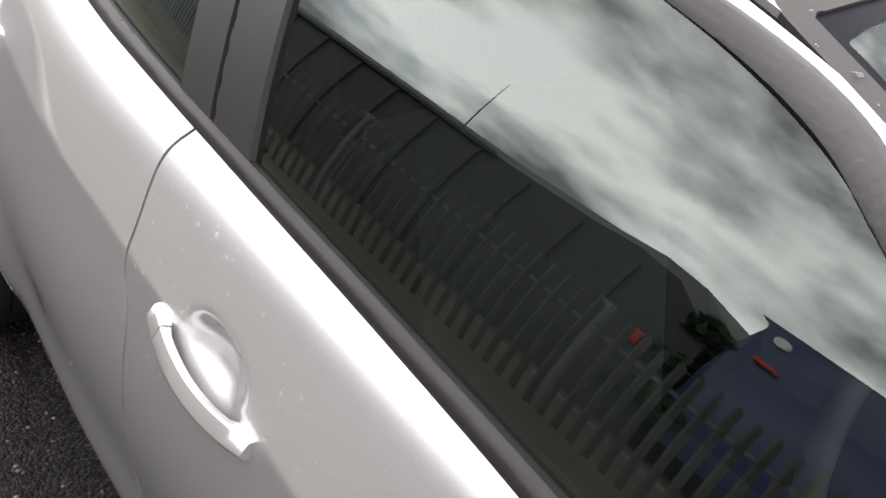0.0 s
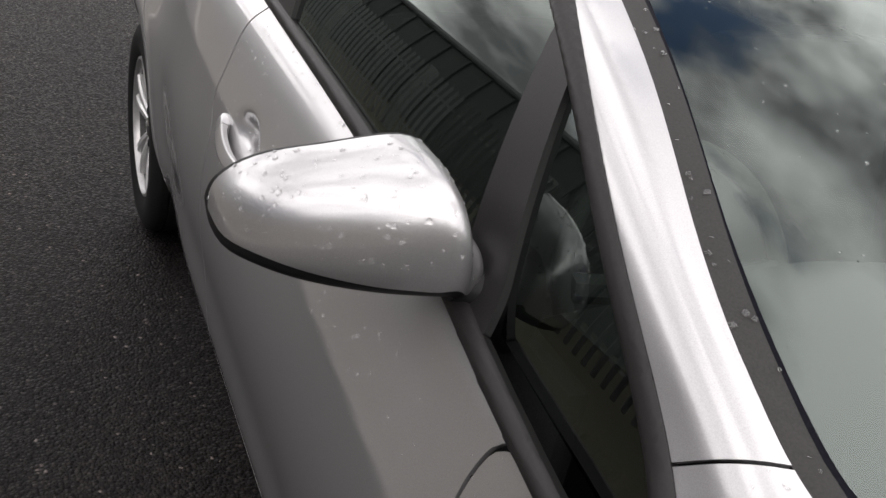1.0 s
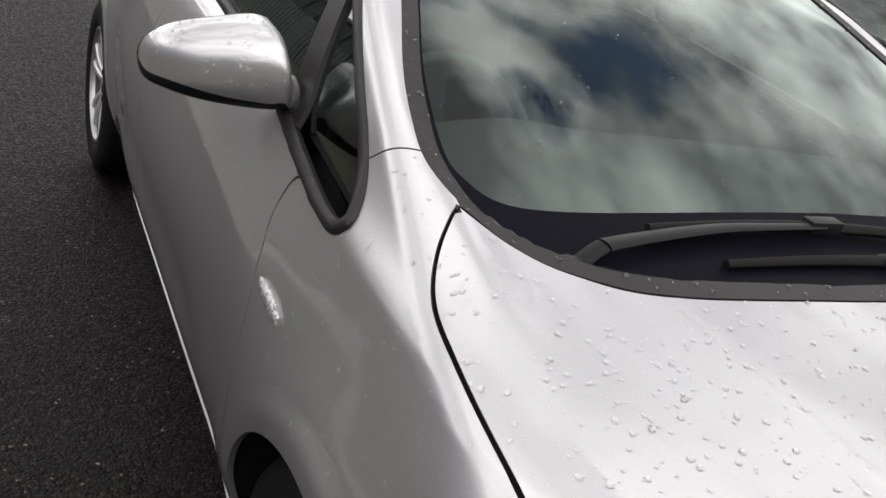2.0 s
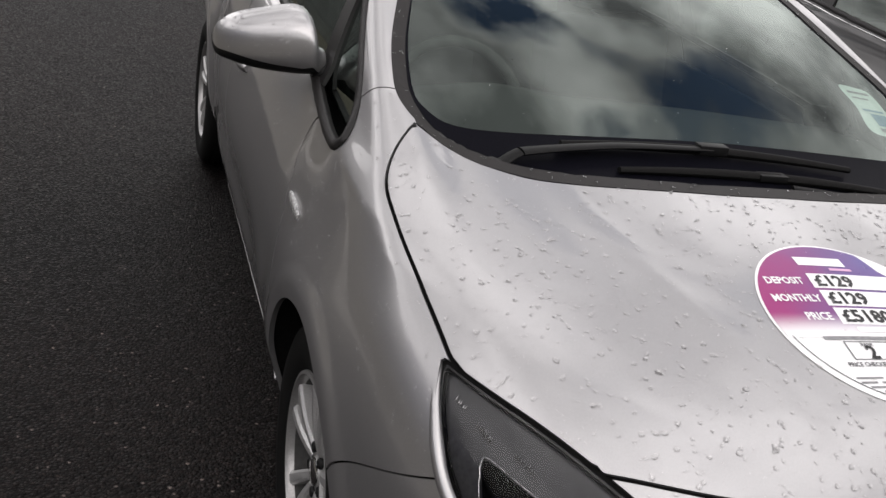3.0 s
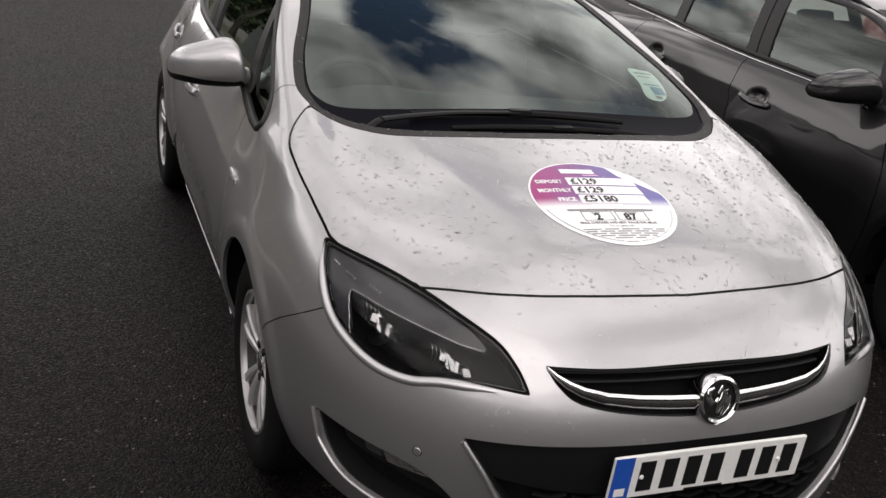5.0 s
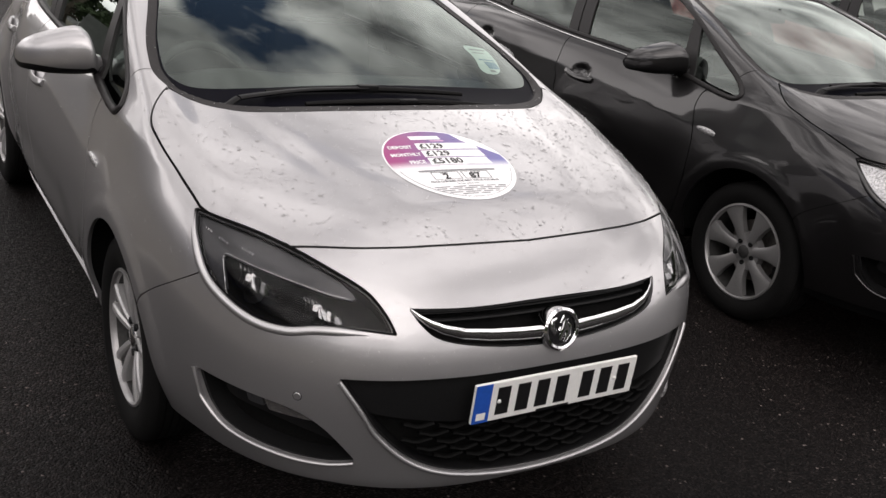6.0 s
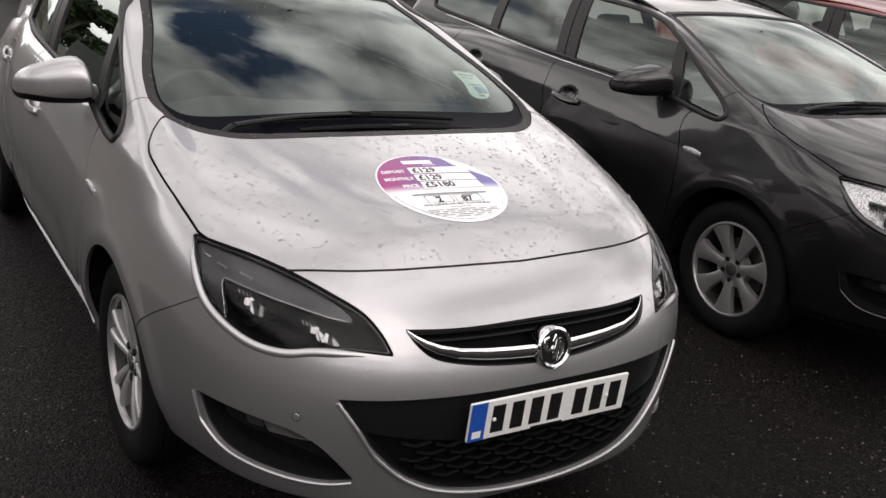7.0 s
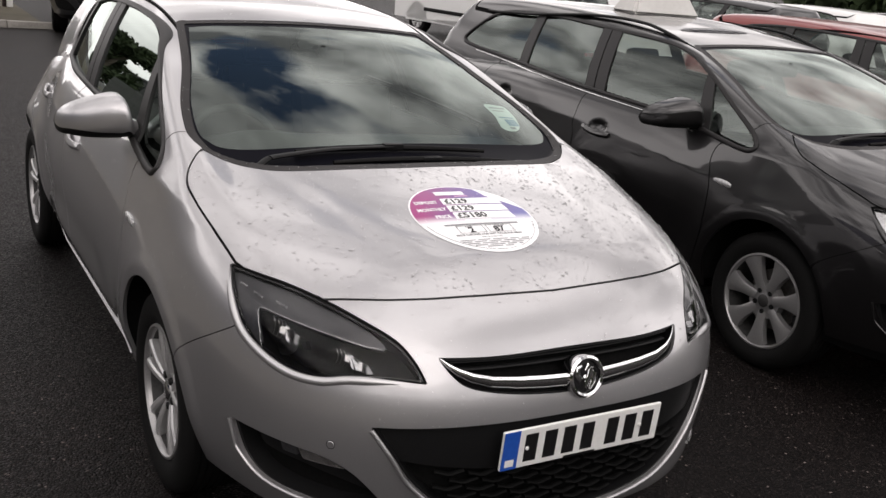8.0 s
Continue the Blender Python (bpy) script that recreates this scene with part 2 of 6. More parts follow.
class Shape:
    """The outer form of a car as one smooth field, below nought inside. x across, y rearward from the front axle, z up."""
    def __init__(self, estate=False):
        self.width = curve((.10, .18, .25, .30, .36, .45, .60, .72, .85, .95, 1.00, 1.03, 1.05, 1.08, 1.14), (.755, .785, .808, .822, .845, .866, .877, .876, .853, .823, .803, .786, .768, .740, .690))
        self.nose = curve((.10, .18, .25, .30, .36, .50, .62, .70, .78, .85, .92, 1.1), (-.86, -.93, -1.005, -1.046, -1.056, -1.062, -1.056, -1.032, -.985, -.93, -.85, -.6))
        self.spine = curve((-1.15, -1.0, -.87, -.70, -.50, -.20, .0, .2, .6, 1.2, 1.8, 2.3, 2.8, 3.5), (.74, .835, .905, .963, 1.012, 1.062, 1.09, 1.115, 1.13, 1.13, 1.13, 1.118, 1.085, 1.04))
        self.fall = curve((-1.1, -.74, -.3, .05, .4), (.26, .215, .14, .08, .06))
        self.screen = curve((.95, 1.09, 1.20, 1.31, 1.41, 1.5, 1.6), (-.34, .04, .335, .65, .965, 1.27, 1.65))
        if estate:
            self.roof = curve((.3, .98, 1.3, 1.7, 2.3, 2.9, 3.5, 3.8), (1.30, 1.428, 1.465, 1.497, 1.51, 1.50, 1.46, 1.43))
            self.tail = curve((.2, .5, .8, 1.0, 1.2, 1.5), (3.56, 3.62, 3.62, 3.60, 3.52, 3.36))
            self.back, self.gback = 3.62, curve((.9, 1.1, 1.45, 1.6), (3.62, 3.58, 3.40, 3.30))
        else:
            self.roof = curve((.3, .98, 1.3, 1.7, 2.2, 2.7, 3.2, 3.5), (1.30, 1.428, 1.465, 1.492, 1.495, 1.465, 1.41, 1.37))
            self.tail = curve((.2, .5, .8, 1.0, 1.2, 1.5), (3.30, 3.37, 3.37, 3.34, 3.26, 3.1))
            self.back, self.gback = 3.37, curve((.9, 1.1, 1.42, 1.6), (3.42, 3.34, 3.08, 2.9))
        self.y2 = self.back - .75
        self.taper = 0.0 if estate else .12

    def glass_x(self, y, z):
        d = np.maximum(z - 1.03, -.05)
        return .770 - .265 * d - .50 * d * np.abs(d) - .08 * smooth(1.5, 2.9, y) - self.taper * (.15 * smooth(1.75, 2.75, y) + .70 * smooth(2.20, 3.0, y))

    def __call__(self, p):
        x, y, z = np.abs(p[:, 0]), p[:, 1], p[:, 2]
        belt = np.interp(y, (.0, .2, .4, .85, 1.5, 2.2, 3.0), (1.03, 1.025, 1.022, 1.042, 1.058, 1.080, 1.12))
        w = self.width(z + (1.052 - belt) * smooth(.78, 1.0, z)) - .006 * smooth(.9, -.1, y)
        for hub in (0., 2.685):
            r = np.hypot(y - hub, z - .33)
            w = w + .012 * np.exp(-((r - .40) / .10) ** 2) * smooth(.15, .35, z) * smooth(1.0, .75, z)
        # raised lips round the arches
        for cy in (-.035, 2.69):
            w = w + .005 * smooth(.452, .400, np.hypot(y - cy, z - .338)) * smooth(.34, .46, z)
        w = w + .008 * np.exp(-((np.hypot(y - 2.69, z - .33) - .42) / .16) ** 2) * smooth(.15, .35, z) * smooth(.95, .7, z)
        w = w - .035 * smooth(1.9, 3.0, y) * smooth(.72, .95, z) - .36 * self.taper * smooth(1.7, 2.5, y) - .35 * self.taper * smooth(1.9, 2.9, y) * smooth(.82, 1.06, z)
        # crease along the doors
        zc = np.interp(y, (.3, .49, .75, 1.05, 1.53, 1.8, 2.1, 2.6), (.81, .824, .847, .869, .890, .900, .914, .935))
        w = w + .0075 * np.exp(-np.sqrt((z - zc) ** 2 + 1.6e-5) / .060) * smooth(.25, .60, y) * smooth(2.9, 2.5, y)
        # crease along the top of the wing
        zw = np.interp(y, (-.45, -.279, -.131, .015, .127, .25), (.885, .939, .968, .985, .990, 1.0))
        w = w + .0085 * np.exp(-np.sqrt((z - zw) ** 2 + 1.6e-5) / .050) * smooth(-.55, -.25, y) * smooth(.26, .08, y)
        # hand-holds behind the door handles
        for hy, hz in ((1.304, .885), (2.327, .923)):
            w = w - .027 * np.exp(-(((y - hy) / .062) ** 2 + ((z - hz) / .033) ** 2) ** 1.8)
        # shallow hollow along the doors, with the blade line under it
        w = w - .010 * np.exp(-((z - (.50 + .02 * (y - 1.3))) / .09) ** 2) * smooth(.55, .9, y) * smooth(2.3, 1.9, y)
        q = 2.85
        u = np.maximum(-y, 0) / -self.nose(z)
        v = np.maximum(y - self.y2, 0) / (self.tail(z) - self.y2)
        xw = x / w
        a = (np.maximum((xw ** q + u ** q), 1e-9) ** (1 / q) - 1)
        a = np.maximum(a, np.maximum((xw ** 2.6 + v ** 2.6), 1e-9) ** (1 / 2.6) - 1) * .9
        top = self.spine(y) - self.fall(y) * x ** 2.4
        # raised middle of the bonnet between two creases
        cx = .30 + .20 * smooth(-.95, .0, y)
        top = top + .005 * smooth(.06, -.05, x - cx) * smooth(.1, -.1, y)
        top = top + .006 * np.maximum(1 - x / .10, 0) * smooth(-.75, -1.0, y)
        # step down behind the bonnet to the foot of the screen
        edge = np.interp(x, (0, .16, .44, .579, .645, .692, .72), (-.168, -.166, -.132, -.062, .005, .078, .14))
        top = top - .040 * smooth(.040, .058, y - edge) * smooth(.70, .66, x)
        b = (z - top) * .93
        body = smax(a, b, .10)
        side = (x - self.glass_x(y, z)) * .92
        bow = .11 * x * x + .10 * x ** 4
        front = (self.screen(z) + bow - y) * .315
        roof = (z - (self.roof(y) - .06 * x * x - .08 * x ** 4)) * .97
        rear = (y + .10 * x * x - self.gback(z)) * .8
        g = smax(smax(side, front, .026), roof, .05)
        g = smax(g, rear, .06)
        return -smax(-body, -g, .010 + .03 * smooth(.75, .35, y) + .045 * smooth(.75, .30, y) * smooth(.64, .72, x) * smooth(-.30, .0, y) + .35 * self.taper * smooth(1.9, 2.5, y))

    def cast(self, o, d, far=3.0, steps=260):
        """The first place from outside at which rays meet the form."""
        n = len(o)
        t1 = np.full(n, np.nan)
        todo = np.arange(n)
        for i in range(1, steps + 1):
            t = far * i / steps
            hit = self(o[todo] + d[todo] * t) <= 0
            t1[todo[hit]] = t
            todo = todo[~hit]
            if len(todo) == 0:
                break
        a, b = t1 - far / steps, t1.copy()
        ok = ~np.isnan(t1)
        if not ok.any():
            return np.full((n, 3), np.nan)
        for _ in range(16):
            m = (a + b) / 2
            f = self(o + d * np.nan_to_num(m)[:, None])
            a, b = np.where(f > 0, m, a), np.where(f > 0, b, m)
        return o + d * b[:, None]


# ---- mesh helpers ----
def outline(points, n=7, closed=True):
    """A smooth line through design points; a point given twice is a corner."""
    p = np.array(points, float)
    out, m = [], len(p)
    for i in range(m if closed else m - 1):
        a, b, c, d = (p[(i + k) % m] if closed else p[min(max(i + k, 0), m - 1)] for k in (-1, 0, 1, 2))
        if np.allclose(b, c):
            continue
        t1 = np.zeros_like(b) if np.allclose(a, b) else (c - a) / 2
        t2 = np.zeros_like(b) if np.allclose(c, d) else (d - b) / 2
        for k in range(n):
            t = k / n
            out.append((2 * t ** 3 - 3 * t * t + 1) * b + (t ** 3 - 2 * t * t + t) * t1 + (3 * t * t - 2 * t ** 3) * c + (t ** 3 - t * t) * t2)
    if not closed:
        out.append(p[-1])
    return np.array(out)


def sdist(q, poly):
    """Signed distance of points in a plane to a closed line, below nought inside."""
    out = np.empty(len(q))
    a, b = poly, np.roll(poly, -1, 0)
    e = b - a
    ee = np.maximum((e * e).sum(1), 1e-12)
    for s in range(0, len(q), 20000):
        w = q[s:s + 20000, None, :] - a[None]
        t = np.clip((w * e).sum(2) / ee, 0, 1)
        dd = w - t[..., None] * e
        d = np.sqrt((dd * dd).sum(2).min(1))
        qy = q[s:s + 20000, 1][:, None]
        c1 = (a[:, 1] <= qy) & (b[:, 1] > qy)
        c2 = (a[:, 1] > qy) & (b[:, 1] <= qy)
        cr = e[:, 0] * w[..., 1] - e[:, 1] * w[..., 0]
        wn_ = (c1 & (cr > 0)).sum(1) - (c2 & (cr < 0)).sum(1)
        out[s:s + 20000] = np.where(wn_ != 0, -d, d)
    return out


def compact(v, t):
    if len(t) == 0:
        return np.zeros((0, 3)), np.zeros((0, 3), int)
    used, inv = np.unique(t, return_inverse=True)
    return v[used], inv.reshape(-1, 3)


def cut(mesh, fn, level=0.0):
    """Splits a mesh along fn = level: the part below it and the part above."""
    v, t = mesh
    if len(t) == 0:
        return mesh, mesh
    d = fn(v) - level
    neg = d[t] < 0
    n = neg.sum(1)
    low, high, extra, known = [t[n == 3]], [t[n == 0]], [], {}

    def between(a, b):
        key = (a, b) if a < b else (b, a)
        if key not in known:
            k = d[a] / (d[a] - d[b])
            known[key] = len(v) + len(extra)
            extra.append(v[a] + (v[b] - v[a]) * k)
        return known[key]
    lo, hi = [], []
    for tri, ng, c in zip(t[(n == 1) | (n == 2)].tolist(), neg[(n == 1) | (n == 2)].tolist(), n[(n == 1) | (n == 2)].tolist()):
        i = ng.index(c == 1)
        a, b, e = tri[i], tri[(i + 1) % 3], tri[(i + 2) % 3]
        ab, ae = between(a, b), between(a, e)
        one, two = ((lo, hi) if c == 1 else (hi, lo))
        one.append((a, ab, ae))
        two += [(ab, b, e), (ab, e, ae)]
    if extra:
        v = np.vstack([v, np.array(extra)])
    if lo:
        low.append(np.array(lo))
    if hi:
        high.append(np.array(hi))
    return compact(v, np.vstack(low)), compact(v, np.vstack(high))


def joined(*meshes):
    vs, ts, k = [], [], 0
    for v, t in meshes:
        vs.append(v)
        ts.append(t + k)
        k += len(v)
    return np.vstack(vs), np.vstack(ts)


def mirrored(mesh):
    v, t = mesh
    return v * np.array((-1, 1, 1)), t[:, ::-1]


def welded(mesh, tol=2e-4):
    v, t = mesh
    key = np.round(v / tol).astype(np.int64)
    _, first, inv = np.unique(key, axis=0, return_index=True, return_inverse=True)
    t = inv.reshape(-1)[t]
    ok = (t[:, 0] != t[:, 1]) & (t[:, 1] != t[:, 2]) & (t[:, 0] != t[:, 2])
    return v[first], t[ok]


def both(mesh):
    return welded(joined(mesh, mirrored(mesh)))


def gradient(shape, v):
    g = np.empty_like(v)
    for i in range(3):
        e = np.zeros(3)
        e[i] = 2e-3
        g[:, i] = shape(v + e) - shape(v - e)
    return g / np.maximum(np.linalg.norm(g, axis=1), 1e-9)[:, None]


def inset(shape, mesh, depth):
    v, t = mesh
    return (v - gradient(shape, v) * depth, t) if len(v) else mesh


def flanged(shape, mesh, depth):
    """Turns the open edges of a panel inward, so that it has thickness."""
    v, t = mesh
    e = np.vstack([t[:, [0, 1]], t[:, [1, 2]], t[:, [2, 0]]])
    key = np.sort(e, 1)
    _, idx, cnt = np.unique(key, axis=0, return_index=True, return_counts=True)
    e = e[idx[cnt == 1]]
    used, inv = np.unique(e, return_inverse=True)
    inv = inv.reshape(-1, 2)
    p = v[used]
    q = p - gradient(shape, p) * depth
    n, m = len(v), len(used)
    a, b = n + inv[:, 0], n + inv[:, 1]
    f = np.vstack([np.stack([b, a, a + m], 1), np.stack([b, a + m, b + m], 1)])
    return np.vstack([v, p, q]), np.vstack([t, f])


def shell(shape, step):
    """The half of a form at x < 0 as a fine sheet of triangles."""
    phi = np.linspace(-np.pi / 2, np.pi / 2, int(3.0 / step))
    front = [(-.15, a) for a in np.linspace(np.pi / 2, 0, int(1.25 / step), endpoint=False)]
    mid = [(y, 0.) for y in np.linspace(-.15, shape.y2, int((shape.y2 + .15) / step))]
    rear = [(shape.y2, -a) for a in np.linspace(0, np.pi / 2, int(.5 / step))[1:]]
    st = np.array(front + mid + rear)
    y0, ps = st[:, :1], st[:, 1:]
    d = np.stack([-np.cos(ps) * np.cos(phi), -np.sin(ps) + 0 * phi, np.cos(ps) * np.sin(phi)], 2)
    o = np.stack([0 * d[..., 0], y0 + 0 * phi, 0 * d[..., 0] + .62], 2)
    d, o = d.reshape(-1, 3), o.reshape(-1, 3)
    v = shape.cast(o + d * 1.7, -d, 1.65, 44)
    n = len(phi)
    v.reshape(len(st), n, 3)[:, 0, 0] = 0
    v.reshape(len(st), n, 3)[:, -1, 0] = 0
    i, j = np.meshgrid(np.arange(len(st) - 1), np.arange(n - 1), indexing="ij")
    a = (i * n + j).ravel()
    t = np.vstack([np.stack([a, a + 1, a + n], 1), np.stack([a + 1, a + n + 1, a + n], 1)])
    ok = ~np.isnan(v[t]).any((1, 2))
    v = np.nan_to_num(v)
    t = t[ok]
    nrm = np.cross(v[t[:, 1]] - v[t[:, 0]], v[t[:, 2]] - v[t[:, 0]])
    if (nrm * (v[t[:, 0]] - (0, 1.2, .6))).sum() < 0:
        t = t[:, ::-1]
    return compact(v, t)


def sheet(name, mesh, mat, parent=None, label="", normals=None):
    """Links a mesh of triangles as one smooth object."""
    v, t = mesh
    me = bpy.data.meshes.new(name)
    me.vertices.add(len(v))
    me.vertices.foreach_set("co", np.ascontiguousarray(v, dtype=np.float32).ravel())
    me.loops.add(len(t) * 3)
    me.loops.foreach_set("vertex_index", np.ascontiguousarray(t, dtype=np.int32).ravel())
    me.polygons.add(len(t))
    me.polygons.foreach_set("loop_start", np.arange(0, len(t) * 3, 3, dtype=np.int32))
    me.polygons.foreach_set("use_smooth", np.ones(len(t), dtype=bool))
    me.update(calc_edges=True)
    if normals is not None:
        nv = np.zeros((len(v), 3))
        nv[:len(normals)] = normals
        me.normals_split_custom_set_from_vertices(nv.tolist())
    me.materials.append(mat)
    ob = new(name, me)
    ob.parent = parent
    return tagged(ob, label)


def part(name, bm, mat, parent=None, label="", smooth_=True):
    """Links a bmesh as one object under a thing or a part."""
    bmesh.ops.recalc_face_normals(bm, faces=bm.faces)
    me = bpy.data.meshes.new(name)
    bm.to_mesh(me)
    bm.free()
    for p in me.polygons:
        p.use_smooth = smooth_
    if smooth_:
        me.set_sharp_from_angle(angle=radians(38))
    me.materials.append(mat)
    ob = new(name, me)
    ob.parent = parent
    return tagged(ob, label)


def box(bm, lo, hi, bevel=0.0, m=None):
    lo, hi = Vector(lo), Vector(hi)
    r = bmesh.ops.create_cube(bm, size=1.0, matrix=Matrix.LocRotScale((lo + hi) / 2, None, hi - lo))
    vs = r["verts"]
    if bevel:
        es = list({e for v in vs for e in v.link_edges})
        r = bmesh.ops.bevel(bm, geom=es, offset=bevel, segments=2, affect="EDGES", profile=0.6)
        vs = list({v for f in r["faces"] for v in f.verts} | {v for v in vs if v.is_valid})
    if m is not None:
        bmesh.ops.transform(bm, matrix=m, verts=[v for v in vs if v.is_valid])
    return vs


def lathe(bm, profile, n=48, m=None):
    """Turns a line of (radius, x) round the x axis."""
    rings = []
    for k in range(n):
        a = 2 * math.pi * k / n
        rings.append([bm.verts.new((x, r * math.cos(a), r * math.sin(a))) for r, x in profile])
    for k in range(n):
        a, b = rings[k], rings[(k + 1) % n]
        for i in range(len(profile) - 1):
            bm.faces.new((a[i], a[i + 1], b[i + 1], b[i]))
    if m is not None:
        bmesh.ops.transform(bm, matrix=m, verts=[v for r in rings for v in r])
    return rings


def sweep(bm, path, radii, n=10, flat=(1.0, 1.0), up=(0, 0, 1), caps=True):
    """A rounded bar along a path, with a radius at each point."""
    path = [Vector(p) for p in path]
    rings = []
    for i, p in enumerate(path):
        d = (path[min(i + 1, len(path) - 1)] - path[max(i - 1, 0)]).normalized()
        s = d.cross(Vector(up)).normalized()
        u = s.cross(d).normalized()
        r = radii[i] if isinstance(radii, (list, tuple)) else radii
        rings.append([bm.verts.new(p + s * math.cos(2 * math.pi * k / n) * r * flat[0] + u * math.sin(2 * math.pi * k / n) * r * flat[1]) for k in range(n)])
    for a, b in zip(rings, rings[1:]):
        for k in range(n):
            bm.faces.new((a[k], a[(k + 1) % n], b[(k + 1) % n], b[k]))
    if caps:
        bm.faces.new(rings[0][::-1])
        bm.faces.new(rings[-1])
    return rings


# ---- cars ----
def line_of(points, axis=1):
    """x as a smooth function of z, through (x, z) design points in rising z."""
    p = sorted(points, key=lambda q: q[axis])
    return curve([q[1] for q in p], [q[0] for q in p])


HEADLAMP = outline([(-.338, .896), (-.338, .896), (-.176, .888), (-.052, .869), (.051, .842), (.143, .808), (.200, .765), (.232, .725), (.232, .725),
                    (.144, .731), (.048, .727), (-.029, .712), (-.113, .713), (-.198, .737), (-.268, .777), (-.319, .847)])
GRILLE = outline([(-.395, .778), (-.395, .778), (-.24, .776), (0, .779), (.24, .776), (.395, .778), (.395, .778), (.372, .742), (.330, .712), (.23, .692), (.095, .679),
                  (0, .676), (-.095, .679), (-.23, .692), (-.330, .712), (-.372, .742)])
MOUTH = outline([(-.565, .615), (-.565, .615), (-.33, .623), (0, .624), (.33, .623), (.565, .615), (.565, .615), (.515, .54), (.462, .462), (.372, .388), (.24, .345), (0, .322),
                 (-.24, .345), (-.372, .388), (-.462, .462), (-.515, .54)])
FOG = outline([(-.802, .523), (-.802, .523), (-.735, .522), (-.650, .512), (-.585, .474), (-.508, .386), (-.508, .386), (-.575, .372), (-.66, .370), (-.738, .382), (-.778, .430)])
BONNET = outline([(-.692, .078), (-.692, .078), (-.745, .007), (-.777, -.071), (-.780, -.168), (-.771, -.302), (-.757, -.465), (-.757, -.465), (-.70, -.62), (-.62, -.70), (-.60, -.722), (-.45, -.797),
                  (-.25, -.845), (0, -.862), (0, -.862), (.2, -.8), (.2, -.2), (0, -.168), (0, -.168), (-.16, -.166), (-.44, -.132), (-.579, -.062), (-.645, .005)])
ARCHES = ((-.035, .338, .372), (2.69, .338, .372))


def seams(shape, estate):
    """Side outlines as (y, z): the band of side windows and the doors."""
    if estate:
        day = [(.180, .990), (.215, .973), (.285, .974), (.40, .987), (.85, 1.036), (1.52, 1.056), (2.2, 1.085), (3.05, 1.125), (3.22, 1.16), (3.20, 1.23), (2.98, 1.38), (2.70, 1.425), (2.2, 1.44),
               (1.6, 1.425), (1.15, 1.410), (.98, 1.392), (.85, 1.364), (.746, 1.320), (.613, 1.263), (.44, 1.174), (.25, 1.078), (.176, 1.02)]
    else:
        day = [(.180, .990), (.215, .973), (.285, .974), (.40, .985), (.85, 1.026), (1.52, 1.051), (2.1, 1.070), (2.48, 1.105), (2.58, 1.15), (2.52, 1.22), (2.32, 1.335), (2.0, 1.400), (1.7, 1.418),
               (1.43, 1.422), (1.15, 1.412), (.98, 1.396), (.85, 1.368), (.746, 1.324), (.613, 1.265), (.44, 1.177), (.25, 1.078), (.176, 1.02)]
    front = [(.387, .986), (.387, .986), (.412, .962), (.418, .90), (.392, .84), (.362, .737), (.36, .55), (.40, .40), (.46, .315), (.56, .300), (1.40, .305), (1.44, .33), (1.47, .45),
             (1.486, .569), (1.503, .80), (1.532, .86), (1.536, .93), (1.540, 1.01), (1.525, 1.05), (1.525, 1.05), (1.50, 1.30), (1.3, 1.3), (.9, 1.15)]
    back = [(1.505, 1.05), (1.505, 1.05), (1.517, 1.01), (1.513, .93), (1.510, .86), (1.482, .80), (1.465, .569), (1.45, .45), (1.42, .33), (1.48, .302), (2.12, .310), (2.22, .36), (2.28, .48),
            (2.38, .62), (2.52, .72), (2.62, .80), (2.66, .95), (2.64, 1.05), (2.60, 1.15), (2.2, 1.25), (1.6, 1.25)]
    return outline(day), outline(front), outline(back)


